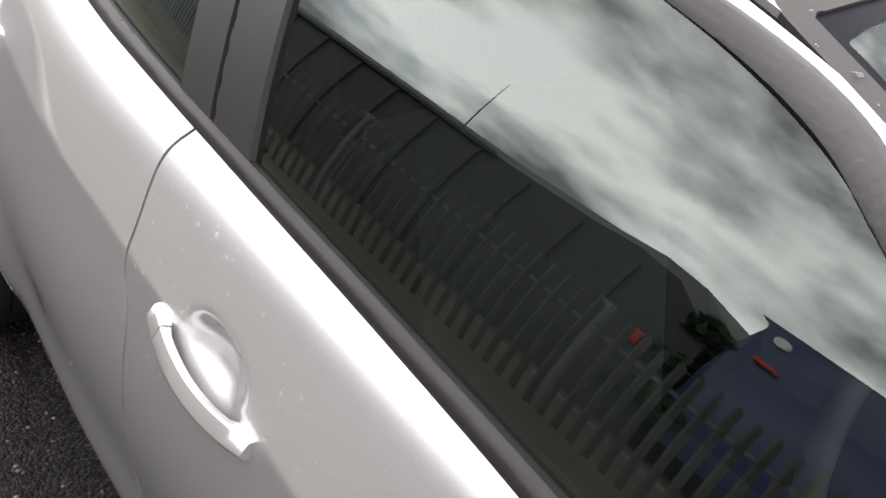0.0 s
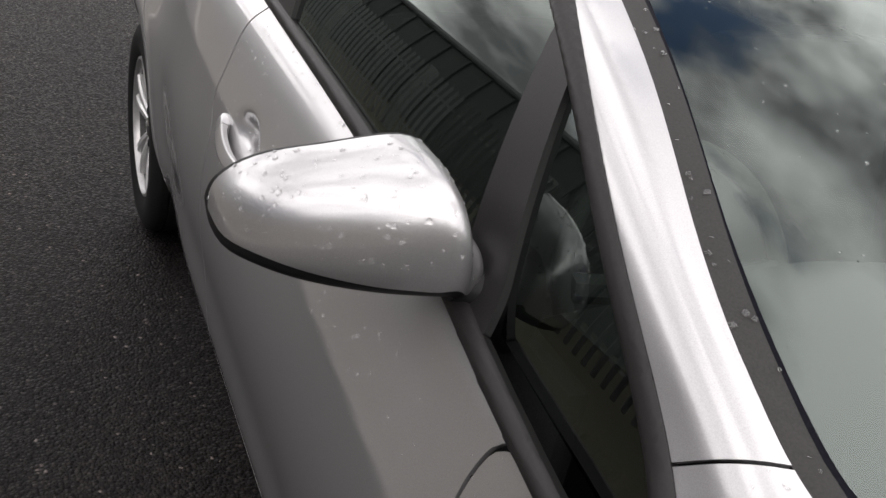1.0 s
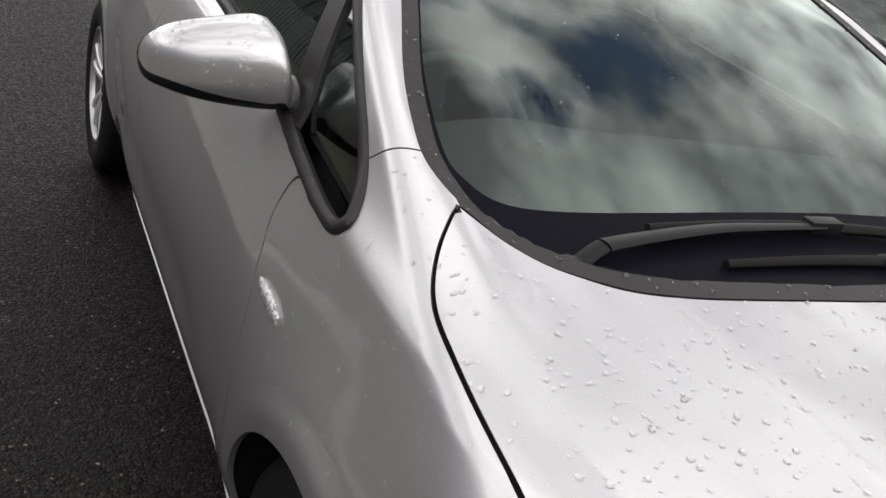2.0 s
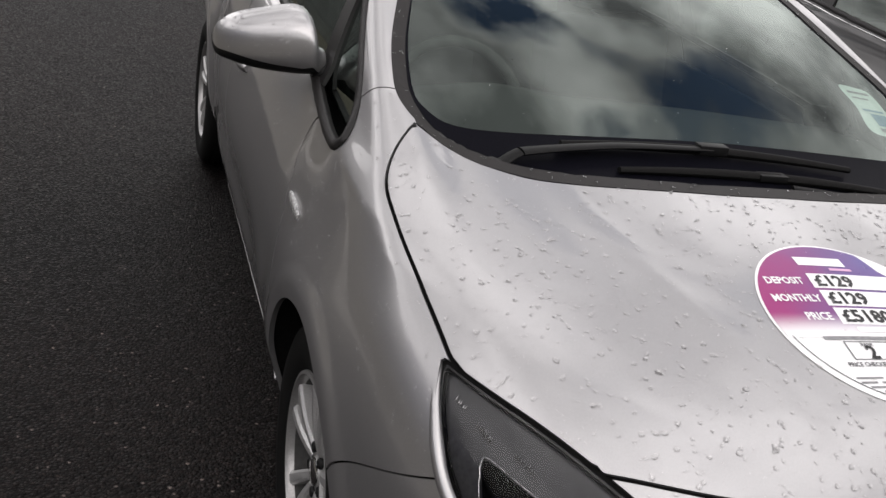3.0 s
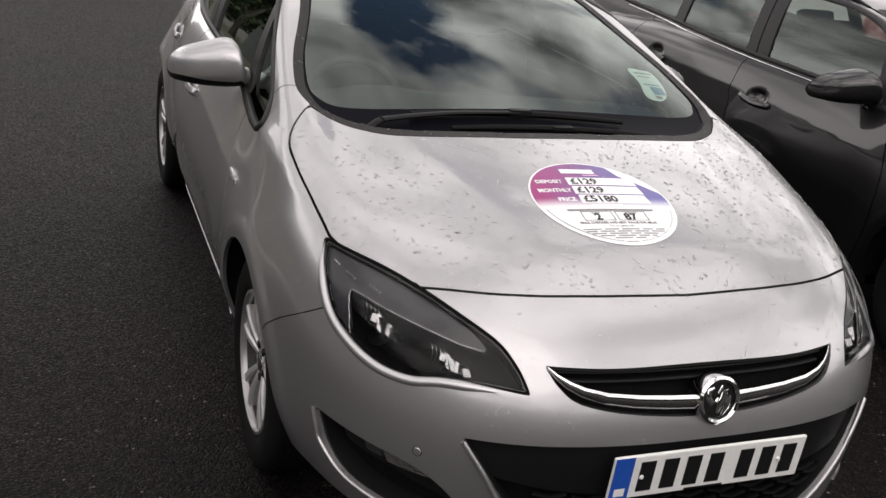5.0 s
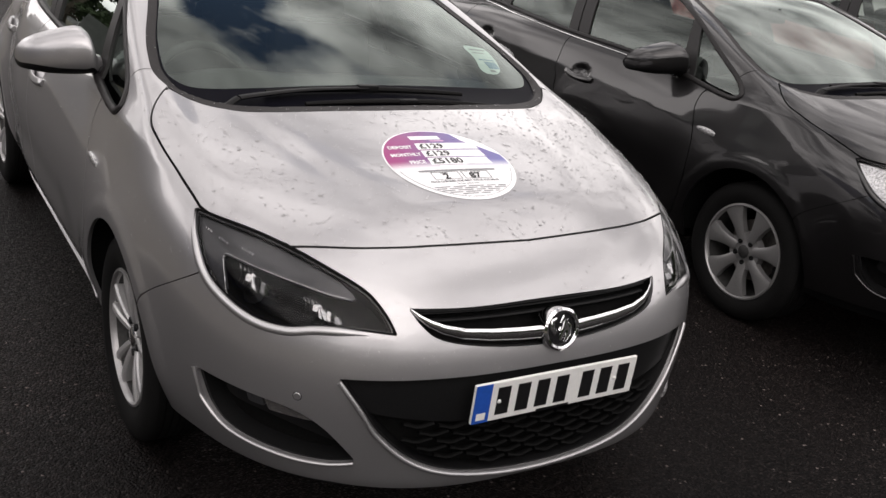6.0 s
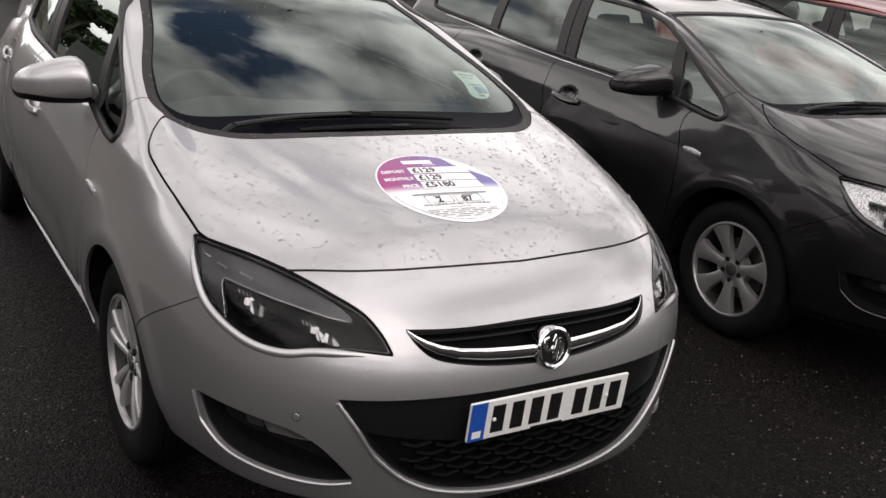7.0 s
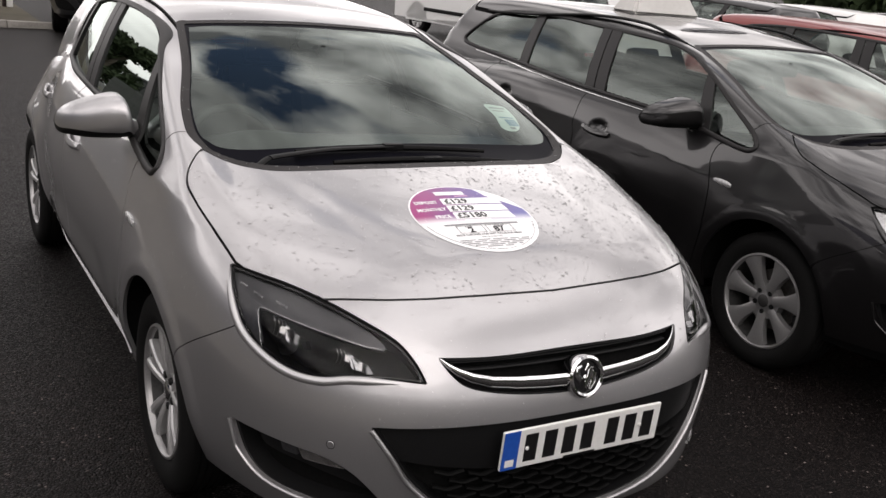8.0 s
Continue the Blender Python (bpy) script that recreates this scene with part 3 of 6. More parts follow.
def build_car(name, label, mat, estate=False, step=.010):
    shape = Shape(estate)
    car = tagged(new(name), label, "car")
    body = shell(shape, step)
    gaps = []
    g = .0029

    def yz(poly, grow=0.0):
        return lambda v: sdist(v[:, 1:], poly) - grow

    def xz(poly, grow=0.0):
        return lambda v: np.where(v[:, 1] < -.25, sdist(v[:, [0, 2]], poly) - grow, 1.0)

    def lamp(v):
        return np.where(v[:, 1] < -.2, sdist(np.stack([v[:, 0] * .8 - v[:, 1] * .6, v[:, 2]], 1), HEADLAMP), 1.0)

    def take(mesh, fn, gap=g):
        """Cuts a panel out along a seam; the strip left between is the shut line."""
        inner, rest = cut(mesh, fn, -gap)
        strip, rest = cut(rest, fn, gap)
        wide, _ = cut(joined(inner, strip, rest), fn, gap + .004)
        _, wide = cut(wide, fn, -gap - .004)
        gaps.append(wide)
        return inner, rest

    # ground line, arches
    _, body = cut(body, lambda v: v[:, 2] - np.interp(v[:, 1], (-1.1, -.30, .4, 2.2, 2.9, 3.7), (.215, .235, .27, .27, .27, .30)))
    # lowest strip of the bumper, coloured black for the shade under its tuck
    valance, body = cut(body, lambda v: np.where(v[:, 1] < -.20, v[:, 2] - np.interp(-v[:, 0], (0, .3, .55, .75, .9), (.299, .304, .312, .298, .285)), 1.0))
    for cy, cz, r in ARCHES:
        _, body = cut(body, lambda v: np.hypot(v[:, 1] - cy, v[:, 2] - cz) - r)
    day, front, back = seams(shape, estate)
    def around(v):
        # side places, with the turn towards roof and screen rolled out upwards
        lean = np.maximum(v[:, 0] + shape.glass_x(v[:, 1], v[:, 2]), 0) * np.where(v[:, 2] > 1.06, 1, 0)
        return np.stack([v[:, 1], v[:, 2] + .25 * lean], 1)
    glassband, body = cut(body, lambda v: sdist(around(v), day))
    # windscreen: pane and black surround
    ws = outline([(0, -.128), (0, -.128), (-.20, -.124), (-.44, -.092), (-.565, -.034), (-.622, .025), (-.660, .096), (-.677, .172), (-.672, .247), (-.648, .372), (-.581, .606), (-.515, .925), (-.505, .955), (-.505, .955), (-.3, .962), (0, .972), (0, .972), (.3, .9), (.3, .1)])
    clear = outline([(0, .070), (0, .070), (-.35, .066), (-.52, .072), (-.612, .092), (-.652, .135), (-.668, .20), (-.642, .372), (-.575, .606), (-.509, .88), (-.48, .925), (-.3, .935), (0, .942), (0, .942), (.3, .9), (.3, .1)])

    def screen(v):
        return np.where(v[:, 2] > 1.03, sdist(v[:, :2], ws), 1.0)
    band, body = cut(body, screen, .030)
    pane_, surround = cut(band, lambda v: sdist(v[:, :2], ws))
    pane_, frit = cut(pane_, lambda v: sdist(v[:, :2], clear))
    headlamp, body = take(body, lamp, .0026)
    bonnet, body = take(body, lambda v: np.where(v[:, 2] > .75, sdist(v[:, :2], BONNET), 1.0))
    scuttle, body = cut(body, lambda v: np.where(v[:, 2] > 1.0, np.maximum(np.maximum(v[:, 1] - .10, -.69 - v[:, 0]), -.30 - v[:, 1]), 1.0))
    grille, body = cut(body, xz(GRILLE))
    mouth, body = cut(body, xz(MOUTH))
    fog, body = cut(body, xz(FOG))
    seam = curve((.15, .45, .613, .708, .773, .83, 1.0), (-.33, -.33, -.340, -.484, -.587, -.66, -.80))
    bumper, body = take(body, lambda v: np.where(v[:, 1] < .2, v[:, 1] - seam(v[:, 2]), 1.0))
    door_f, body = take(body, yz(front))
    door_b, body = take(body, yz(back))
    # wing ahead of the door, roof and pillars behind
    pj = lambda v: (v[:, 1] - .251) * .75 + (v[:, 2] - 1.078) * .66 + (v[:, 0] + .757) * .36
    wing, body = take(body, lambda v: np.where(v[:, 1] < .9, np.where(v[:, 2] > 1.04, pj(v), np.minimum(v[:, 1] - .55, .05)), 1.0), .0018)
    sill, body = cut(body, lambda v: np.maximum(v[:, 2] - .32, np.maximum(.2 - v[:, 1], v[:, 1] - 2.5)))
    roof, frame_ = take(body, lambda v: np.maximum(np.maximum(-.556 + .015 * np.abs(v[:, 1] - 1.7) - v[:, 0], 1.33 - v[:, 2]), v[:, 1] - (3.02 if not estate else 3.3)), .009)

    def one(nm, mesh, m, lab="", depth=.012, two=True, true=True):
        if len(mesh[1]) == 0:
            return
        full = flanged(shape, mesh, depth) if depth else mesh
        nrm = gradient(shape, mesh[0]) if true and step < .02 else None
        sheet(nm, full, m, car, lab, nrm)
        if two:
            sheet(nm, mirrored(full), m, car, lab, None if nrm is None else nrm * (-1, 1, 1))
    one("bonnet", both(bonnet), mat, "", .015, False)
    one("bumper", both(bumper), mat, "", .012, False)
    one("lower_valance", both(inset(shape, valance, .035)), TRIM, "black valance under the bumper, its shade put into the colour", .02, False)
    one("wing", wing, mat)
    one("front_door", door_f, mat)
    one("rear_door", door_b, mat)
    one("roof", both(roof), mat, "", .01, False)
    one("body_shell", both(frame_), mat, "", .01, False)
    one("sill", sill, mat, "", .06)
    one("windscreen", both(inset(shape, pane_, .004)), SCREEN, "tinted windscreen glass", 0, False)
    one("windscreen_surround", both(inset(shape, joined(surround, scuttle), .001)), SCUTTLE, "black windscreen surround", .006, False)
    one("screen_border", both(inset(shape, frit, .004)), FRIT, "black printed border of the windscreen", 0, False)
    gp = joined(*[inset(shape, q, .007) for q in gaps if len(q[1])])
    one("shut_line", both(gp), GAP, "dark panel gaps", 0, False)
    # side windows: seal round the band, panes, black pillars between
    low = curve((.2, .4, .85, 1.52, 2.1, 2.6), (.985, .985, 1.026, 1.051, 1.070, 1.12))

    def rim(v):
        up = smooth(.03, .09, v[:, 2] - low(v[:, 1])) * smooth(.30, .62, v[:, 1])
        return -sdist(around(v), day) / (.0225 - .003 * up)
    ring, inner = cut(glassband, rim, 1.0)
    bands, left = [], ring
    for k in (.2, .45, .7, .9):
        a, left = cut(left, rim, k)
        bands.append(a)
    ring = welded(joined(*bands, left))
    # the moulding is rounded across
    u = np.clip(rim(ring[0]), 0, 1)
    flat_top = smooth(.03, .09, ring[0][:, 2] - low(ring[0][:, 1]))
    rise = .002 + (.008 - .005 * flat_top) * np.sqrt(np.clip(1 - (2 * u - 1) ** 2, 0, 1))
    ring = (ring[0] + gradient(shape, ring[0]) * rise[:, None], ring[1])
    one("window_seal", ring, SEAL, "satin black window moulding", .012, True, False)
    bars = [((.548, .98), (.673, 1.30), .028, .06), ((1.425, 1.0), (1.56, 1.45), .044, 0), ((1.523, 1.0), (1.655, 1.45), .040, 0), ((2.235, 1.0), (2.16, 1.45), .028, 0)]
    if estate:
        bars[3] = ((2.33, 1.0), (2.42, 1.45), .05, 0)
    panes = inner

    def bar(a, b, w, more):
        a, b = np.array(a), np.array(b)
        n = np.array((-(b - a)[1], (b - a)[0])) / np.linalg.norm(b - a)
        return lambda v: np.abs((v[:, 1:] - a) @ n) - w - more * (1.3 - v[:, 2])
    slot, panes = cut(panes, bar((1.473, 1.0), (1.607, 1.45), .004, 0))
    one("pillar_gap", inset(shape, slot, .004), GAP, "dark gap between the doors", 0)
    for a, b, w, more in bars:
        p, panes = cut(panes, bar(a, b, w, more))
        one("window_pillar", inset(shape, p, -.002), PILLAR, "black window pillar", .01)
    # the panes are true to one gentle curve, without the rounding of the pillars
    flat_ = panes[0].copy()
    flat_[:, 0] = .007 - shape.glass_x(flat_[:, 1], flat_[:, 2])
    rest = (flat_, panes[1])
    for a, b in ((q[0], q[1]) for q in (bars[0], bars[1], bars[3])):
        a2, b2 = np.array(a), np.array(b)
        n = np.array((-(b2 - a2)[1], (b2 - a2)[0])) / np.linalg.norm(b2 - a2)
        p, rest = cut(rest, lambda v: -((v[:, 1:] - a2) @ n))
        one("side_window", p, CLEARER if estate else GLASS, "tinted side window glass", 0, True, False)
    one("side_window", rest, CLEARER if estate else GLASS, "tinted side window glass", 0, True, False)
    return car, shape, dict(headlamp=headlamp, grille=grille, mouth=mouth, fog=fog, bonnet=bonnet, bumper=bumper, wing=wing, door=door_f, roof=roof, surround=surround, pane=pane_)


def cast1(shape, places, way, far=1.0):
    p = np.array(places, float).reshape(-1, 3)
    return shape.cast(p, np.repeat(np.array([way], float), len(p), 0), far, 32)


def at_nose(shape, x, z):
    """The y at which the front of the car lies for a place across and up."""
    return float(cast1(shape, (x, -1.3, z), (0, 1, 0), 1.0)[0, 1])


def at_top(shape, x, y):
    return float(cast1(shape, (x, y, 1.5), (0, 0, -1), .7)[0, 2])


def at_side(shape, y, z):
    return float(cast1(shape, (-1.1, y, z), (1, 0, 0), .6)[0, 0])


def flipped(bm, s):
    if s > 0:
        bmesh.ops.scale(bm, vec=(-1, 1, 1), verts=bm.verts)
    return bm


def tyre_mesh(bm, r, w, rim):
    pr = [(rim, -w * .42), (rim + .012, -w * .46), (rim + .04, -w * .51), (r - .035, -w * .50), (r - .012, -w * .455), (r, -w * .38)]
    lane = []
    for k in range(-3, 4):
        x = k * w * .105
        lane += [(r, x - w * .04), (r, x + w * .032), (r - .007, x + w * .04), (r - .007, x + w * .058)]
    pr += [(r, -w * .36)] + lane + [(q, -x) for q, x in reversed(pr)]
    lathe(bm, pr, 72)


def spoke(bm, a0, a1, r0, r1, w0, w1, x0, x1, thick, n=9, bow=.0, flare=1.0):
    """One curved spoke from the hub to the rim, bowed along its length and rounded across."""
    rows = []
    for i in range(n):
        t = i / (n - 1)
        r = r0 + (r1 - r0) * t
        a = a0 + (a1 - a0) * t
        w = w0 + (w1 - w0) * t ** flare
        x = x0 + (x1 - x0) * t - bow * math.sin(math.pi * t)
        c, s = math.cos(a), math.sin(a)
        row = []
        for u, d in ((-1, thick), (-1, .006), (-.55, 0), (.55, 0), (1, .006), (1, thick)):
            row.append(bm.verts.new((x + d, r * c - u * w * s, r * s + u * w * c)))
        rows.append(row)
    for a, b in zip(rows, rows[1:]):
        for k in range(5):
            bm.faces.new((a[k], a[k + 1], b[k + 1], b[k]))


def build_wheel(car, x, y, s, style, r=.3235, rim=.2285, alloy=None):
    """A wheel whose outer face looks to -x (s = -1) or +x (s = 1)."""
    alloy = alloy or ALLOY
    hub = new("wheel")
    hub.parent = car
    hub.matrix_basis = Matrix.Translation((s * x, y, r)) @ (Matrix.Identity(4) if s < 0 else Matrix.Rotation(math.pi, 4, "Z"))
    bm = bmesh.new()
    tyre_mesh(bm, r, .215, rim)
    part("tyre", bm, RUBBER, hub, "black rubber tyre")
    bm = bmesh.new()
    lip = -.098
    lathe(bm, [(rim + .004, lip + .008), (rim + .002, lip), (rim - .006, lip - .002), (rim - .012, lip + .006), (rim - .014, lip + .018)], 72)
    part("rim", bm, DULLALLOY, hub)
    bm = bmesh.new()
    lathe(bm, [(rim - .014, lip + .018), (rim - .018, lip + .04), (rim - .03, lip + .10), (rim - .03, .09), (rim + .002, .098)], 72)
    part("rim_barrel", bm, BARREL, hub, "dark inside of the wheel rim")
    bm = bmesh.new()
    if style == "twin":
        for k in range(5):
            a = 2 * math.pi * k / 5 + .3
            for d in (-1, 1):
                spoke(bm, a + d * .20, a + d * .215, .045, rim - .010, .0115, .0165, lip + .024, lip + .006, .030, bow=.006)
        lathe(bm, [(.001, lip + .022), (.03, lip + .022), (.036, lip + .026), (.070, lip + .030), (.076, lip + .06)], 40)
    else:
        for k in range(7):
            a = 2 * math.pi * k / 7 + .18
            spoke(bm, a, a, .052, rim - .004, .023, .062, lip + .022, lip + .004, .035, 15, .004, 2.4)
        lathe(bm, [(.001, lip + .022), (.03, lip + .022), (.036, lip + .026), (.088, lip + .026), (.094, lip + .06)], 40)
    part("spokes", bm, alloy, hub)
    bm = bmesh.new()
    lathe(bm, [(.001, lip + .014), (.024, lip + .015), (.031, lip + .020), (.031, lip + .03)], 32)
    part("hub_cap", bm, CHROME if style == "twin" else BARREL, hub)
    for k in range(5):
        a = 2 * math.pi * k / 5 + .9
        bm = bmesh.new()
        lathe(bm, [(.001, lip + .019), (.0105, lip + .019), (.0125, lip + .022), (.0125, lip + .05)], 6 * 2, Matrix.Translation((0, .0525 * math.cos(a), .0525 * math.sin(a))))
        part("wheel_bolt", bm, TRIM, hub)
    bm = bmesh.new()
    lathe(bm, [(.05, -.01), (.145, -.01), (.145, .012), (.05, .012)], 40)
    part("brake_disc", bm, DISC, hub)
    return hub


def build_arch(car, shape, cy, cz, r):
    for s in (-1, 1):
        bm = bmesh.new()
        prof = [math.radians(a) for a in range(-6, 187, 6)]
        rims = [(cy + (r + .012) * math.cos(a), cz + (r + .012) * math.sin(a)) for a in prof]
        outer = np.nan_to_num(cast1(shape, [(-1.1, y, z) for y, z in rims], (1, 0, 0), .6)[:, 0], nan=-.74) + .014
        a_ = [bm.verts.new((float(x), y, z)) for x, (y, z) in zip(outer, rims)]
        b_ = [bm.verts.new((-.50, cy + (r + .012) * math.cos(a), cz + (r + .012) * math.sin(a))) for a in prof]
        for i in range(len(prof) - 1):
            bm.faces.new((a_[i], a_[i + 1], b_[i + 1], b_[i]))
        bm.faces.new(b_)
        part("wheel_arch_liner", flipped(bm, s), GAP, car, "black wheel arch liner")


def build_mirror(car, s, mat):
    """Door mirror: painted cover, black lower housing, arm and glass."""
    rows = [(-.768, .572, .640, 1.020, 1.078), (-.780, .566, .648, 1.018, 1.082), (-.789, .558, .662, 1.017, 1.098), (-.798, .550, .680, 1.016, 1.138), (-.814, .553, .692, 1.012, 1.160), (-.838, .563, .703, 1.008, 1.164), (-.870, .577, .714, 1.006, 1.156),
            (-.91, .602, .728, 1.004, 1.142), (-.95, .630, .748, 1.005, 1.126), (-.98, .662, .764, 1.008, 1.108), (-1.0, .698, .776, 1.010, 1.088), (-1.010, .732, .784, 1.019, 1.069), (-1.0125, .762, .788, 1.031, 1.050)]
    n, k = 40, 30
    t = np.linspace(0, len(rows) - 1, k)
    cols = [curve(range(len(rows)), [q[i] for q in rows])(t) for i in range(5)]
    v = []
    for x, yf, yr, zb, zt in zip(*cols):
        for j in range(n):
            a = 2 * math.pi * j / n
            c, d = math.cos(a), math.sin(a)
            e = 2 / 2.9
            cy, cz = abs(c) ** e * (1 if c > 0 else -1), abs(d) ** e * (1 if d > 0 else -1)
            ym = yr - .02
            y = ym + cy * (.02 if c > 0 else ym - yf)
            v.append((x, y, (zb + zt) / 2 + cz * (zt - zb) / 2))
    v = np.array(v)
    tr = []
    for i in range(k - 1):
        for j in range(n):
            a, b = i * n + j, i * n + (j + 1) % n
            tr += [(a, b, a + n), (b, b + n, a + n)]
    for base, rev in ((0, True), ((k - 1) * n, False)):
        for j in range(1, n - 1):
            q = (base, base + j, base + j + 1)
            tr.append(q[::-1] if rev else q)
    mesh = (v, np.array(tr))
    nrm = np.cross(v[mesh[1][:, 1]] - v[mesh[1][:, 0]], v[mesh[1][:, 2]] - v[mesh[1][:, 0]])
    if (nrm * (v[mesh[1][:, 0]] - v.mean(0))).sum() < 0:
        mesh = (v, mesh[1][:, ::-1])
    foot = curve([w[0] for w in rows[::-1]], [w[3] + min(.034, .30 * (w[4] - w[3])) for w in rows[::-1]])
    mid = lambda q: q[:, 2] - foot(q[:, 0]) - .03 * (q[:, 1] - .66)
    low, high = cut(mesh, mid)
    cover, back = cut(high, lambda q: q[:, 1] - np.interp(q[:, 0], [w[0] for w in rows[::-1]], [w[2] - .020 for w in rows[::-1]]))
    base = new("door_mirror")
    base.parent = car

    def add(nm, m, mt, lab=""):
        if s > 0:
            m = mirrored(m)
        return sheet(nm, m, mt, base, lab)
    shrunk = (low[0] + (np.array((-.90, .68, 1.06)) - low[0]) * .006, low[1])
    add("cover", cover, mat, "painted mirror cover with raindrops")
    if mat == SILVER:
        droplets("raindrop_film", None, mirrored(cover) if s > 0 else cover, 190, 11, base, -.05, (.0012, .0036))
    add("lower_housing", shrunk, TRIM, "black plastic lower housing")
    add("rear_rim", back, TRIM, "black rear rim")
    bm = bmesh.new()
    sweep(bm, [(-.792, .604, 1.034), (-.772, .602, 1.032), (-.748, .600, 1.026), (-.715, .594, 1.012)], [.025, .034, .046, .064], 16, (1.25, .90), (0, 0, 1))
    part("arm", flipped(bm, s), TRIM, base, "black mirror arm")
    bm = bmesh.new()
    g0 = [bm.verts.new((x, y, z)) for x, y, z in ((-.835, .702, 1.03), (-.97, .758, 1.03), (-.97, .758, 1.075), (-.91, .732, 1.12), (-.84, .704, 1.135))]
    f = bm.faces.new(g0)
    bmesh.ops.solidify(bm, geom=[f], thickness=.003)
    part("mirror_glass", flipped(bm, s), CHROME, base, "mirror glass")


def build_handle(car, shape, y0, y1, z0, z1, s, mat):
    """A pull handle: flat two-faced strap over the bowl, lock cap at its rear end, dark joints."""
    def loft(ts, grow=0.0, depth=.011, lift=0.0):
        bm, rows = bmesh.new(), []
        for t in ts:
            y, z = y0 + (y1 - y0) * t, z0 + (z1 - z0) * t - .010 * math.sin(math.pi * t)
            xs = float(np.interp(y, (y0, y1), (at_side(shape, y0 - .01, z0), at_side(shape, y1 + .01, z1))))
            e = math.sin(math.pi * min(max(t, 0), 1)) ** .8
            h = .0125 + .0045 * min(1, 2.2 * e) + grow
            out = xs - .006 - .018 * e + lift
            d = depth + .030 * max(0, 1 - 1.6 * e)
            sec = ((d, .70), (.003, 1.0), (.000, .94), (-.0095, .02), (-.0098, -.16), (-.002, -.92), (.002, -1.0), (d, -.70))
            rows.append([bm.verts.new((out + o, y, z + u * h)) for o, u in sec])
        for a, b in zip(rows, rows[1:]):
            for k in range(8):
                bm.faces.new((a[k], a[(k + 1) % 8], b[(k + 1) % 8], b[k]))
        bm.faces.new(rows[0][::-1])
        bm.faces.new(rows[-1])
        bmesh.ops.bevel(bm, geom=[e for e in bm.edges if len(e.link_faces) == 2 and e.calc_face_angle(0) > .9], offset=.0015, segments=2, affect="EDGES")
        return bm
    h = new("door_handle")
    h.parent = car
    part("strap", flipped(loft(np.linspace(0, .835, 15)), s), mat, h, "body-coloured pull strap")
    part("lock_cap", flipped(loft(np.linspace(.842, 1, 5)), s), mat, h, "body-coloured lock cap")
    bm = bmesh.new()
    yk, zk = y1 - .014, z1 - .0165
    lathe(bm, [(.001, -.002), (.0065, -.002), (.0075, 0), (.0075, .008)], 20, Matrix.Translation((at_side(shape, y1 + .01, zk) - .005, yk, zk)))
    part("key_hole", flipped(bm, s), CHROME, h)


def bar_on_nose(bm, shape, pts, radius, flat, out=0.0):
    path = cast1(shape, [(x, -1.3, z) for x, z in pts], (0, 1, 0)) - (0, out, 0)
    sweep(bm, path, radius, 12, flat, (0, 0, 1))


def lamp_patch(mesh, poly):
    keep, _ = cut(mesh, lambda v: sdist(np.stack([v[:, 0] * .8 - v[:, 1] * .6, v[:, 2]], 1), poly))
    return keep


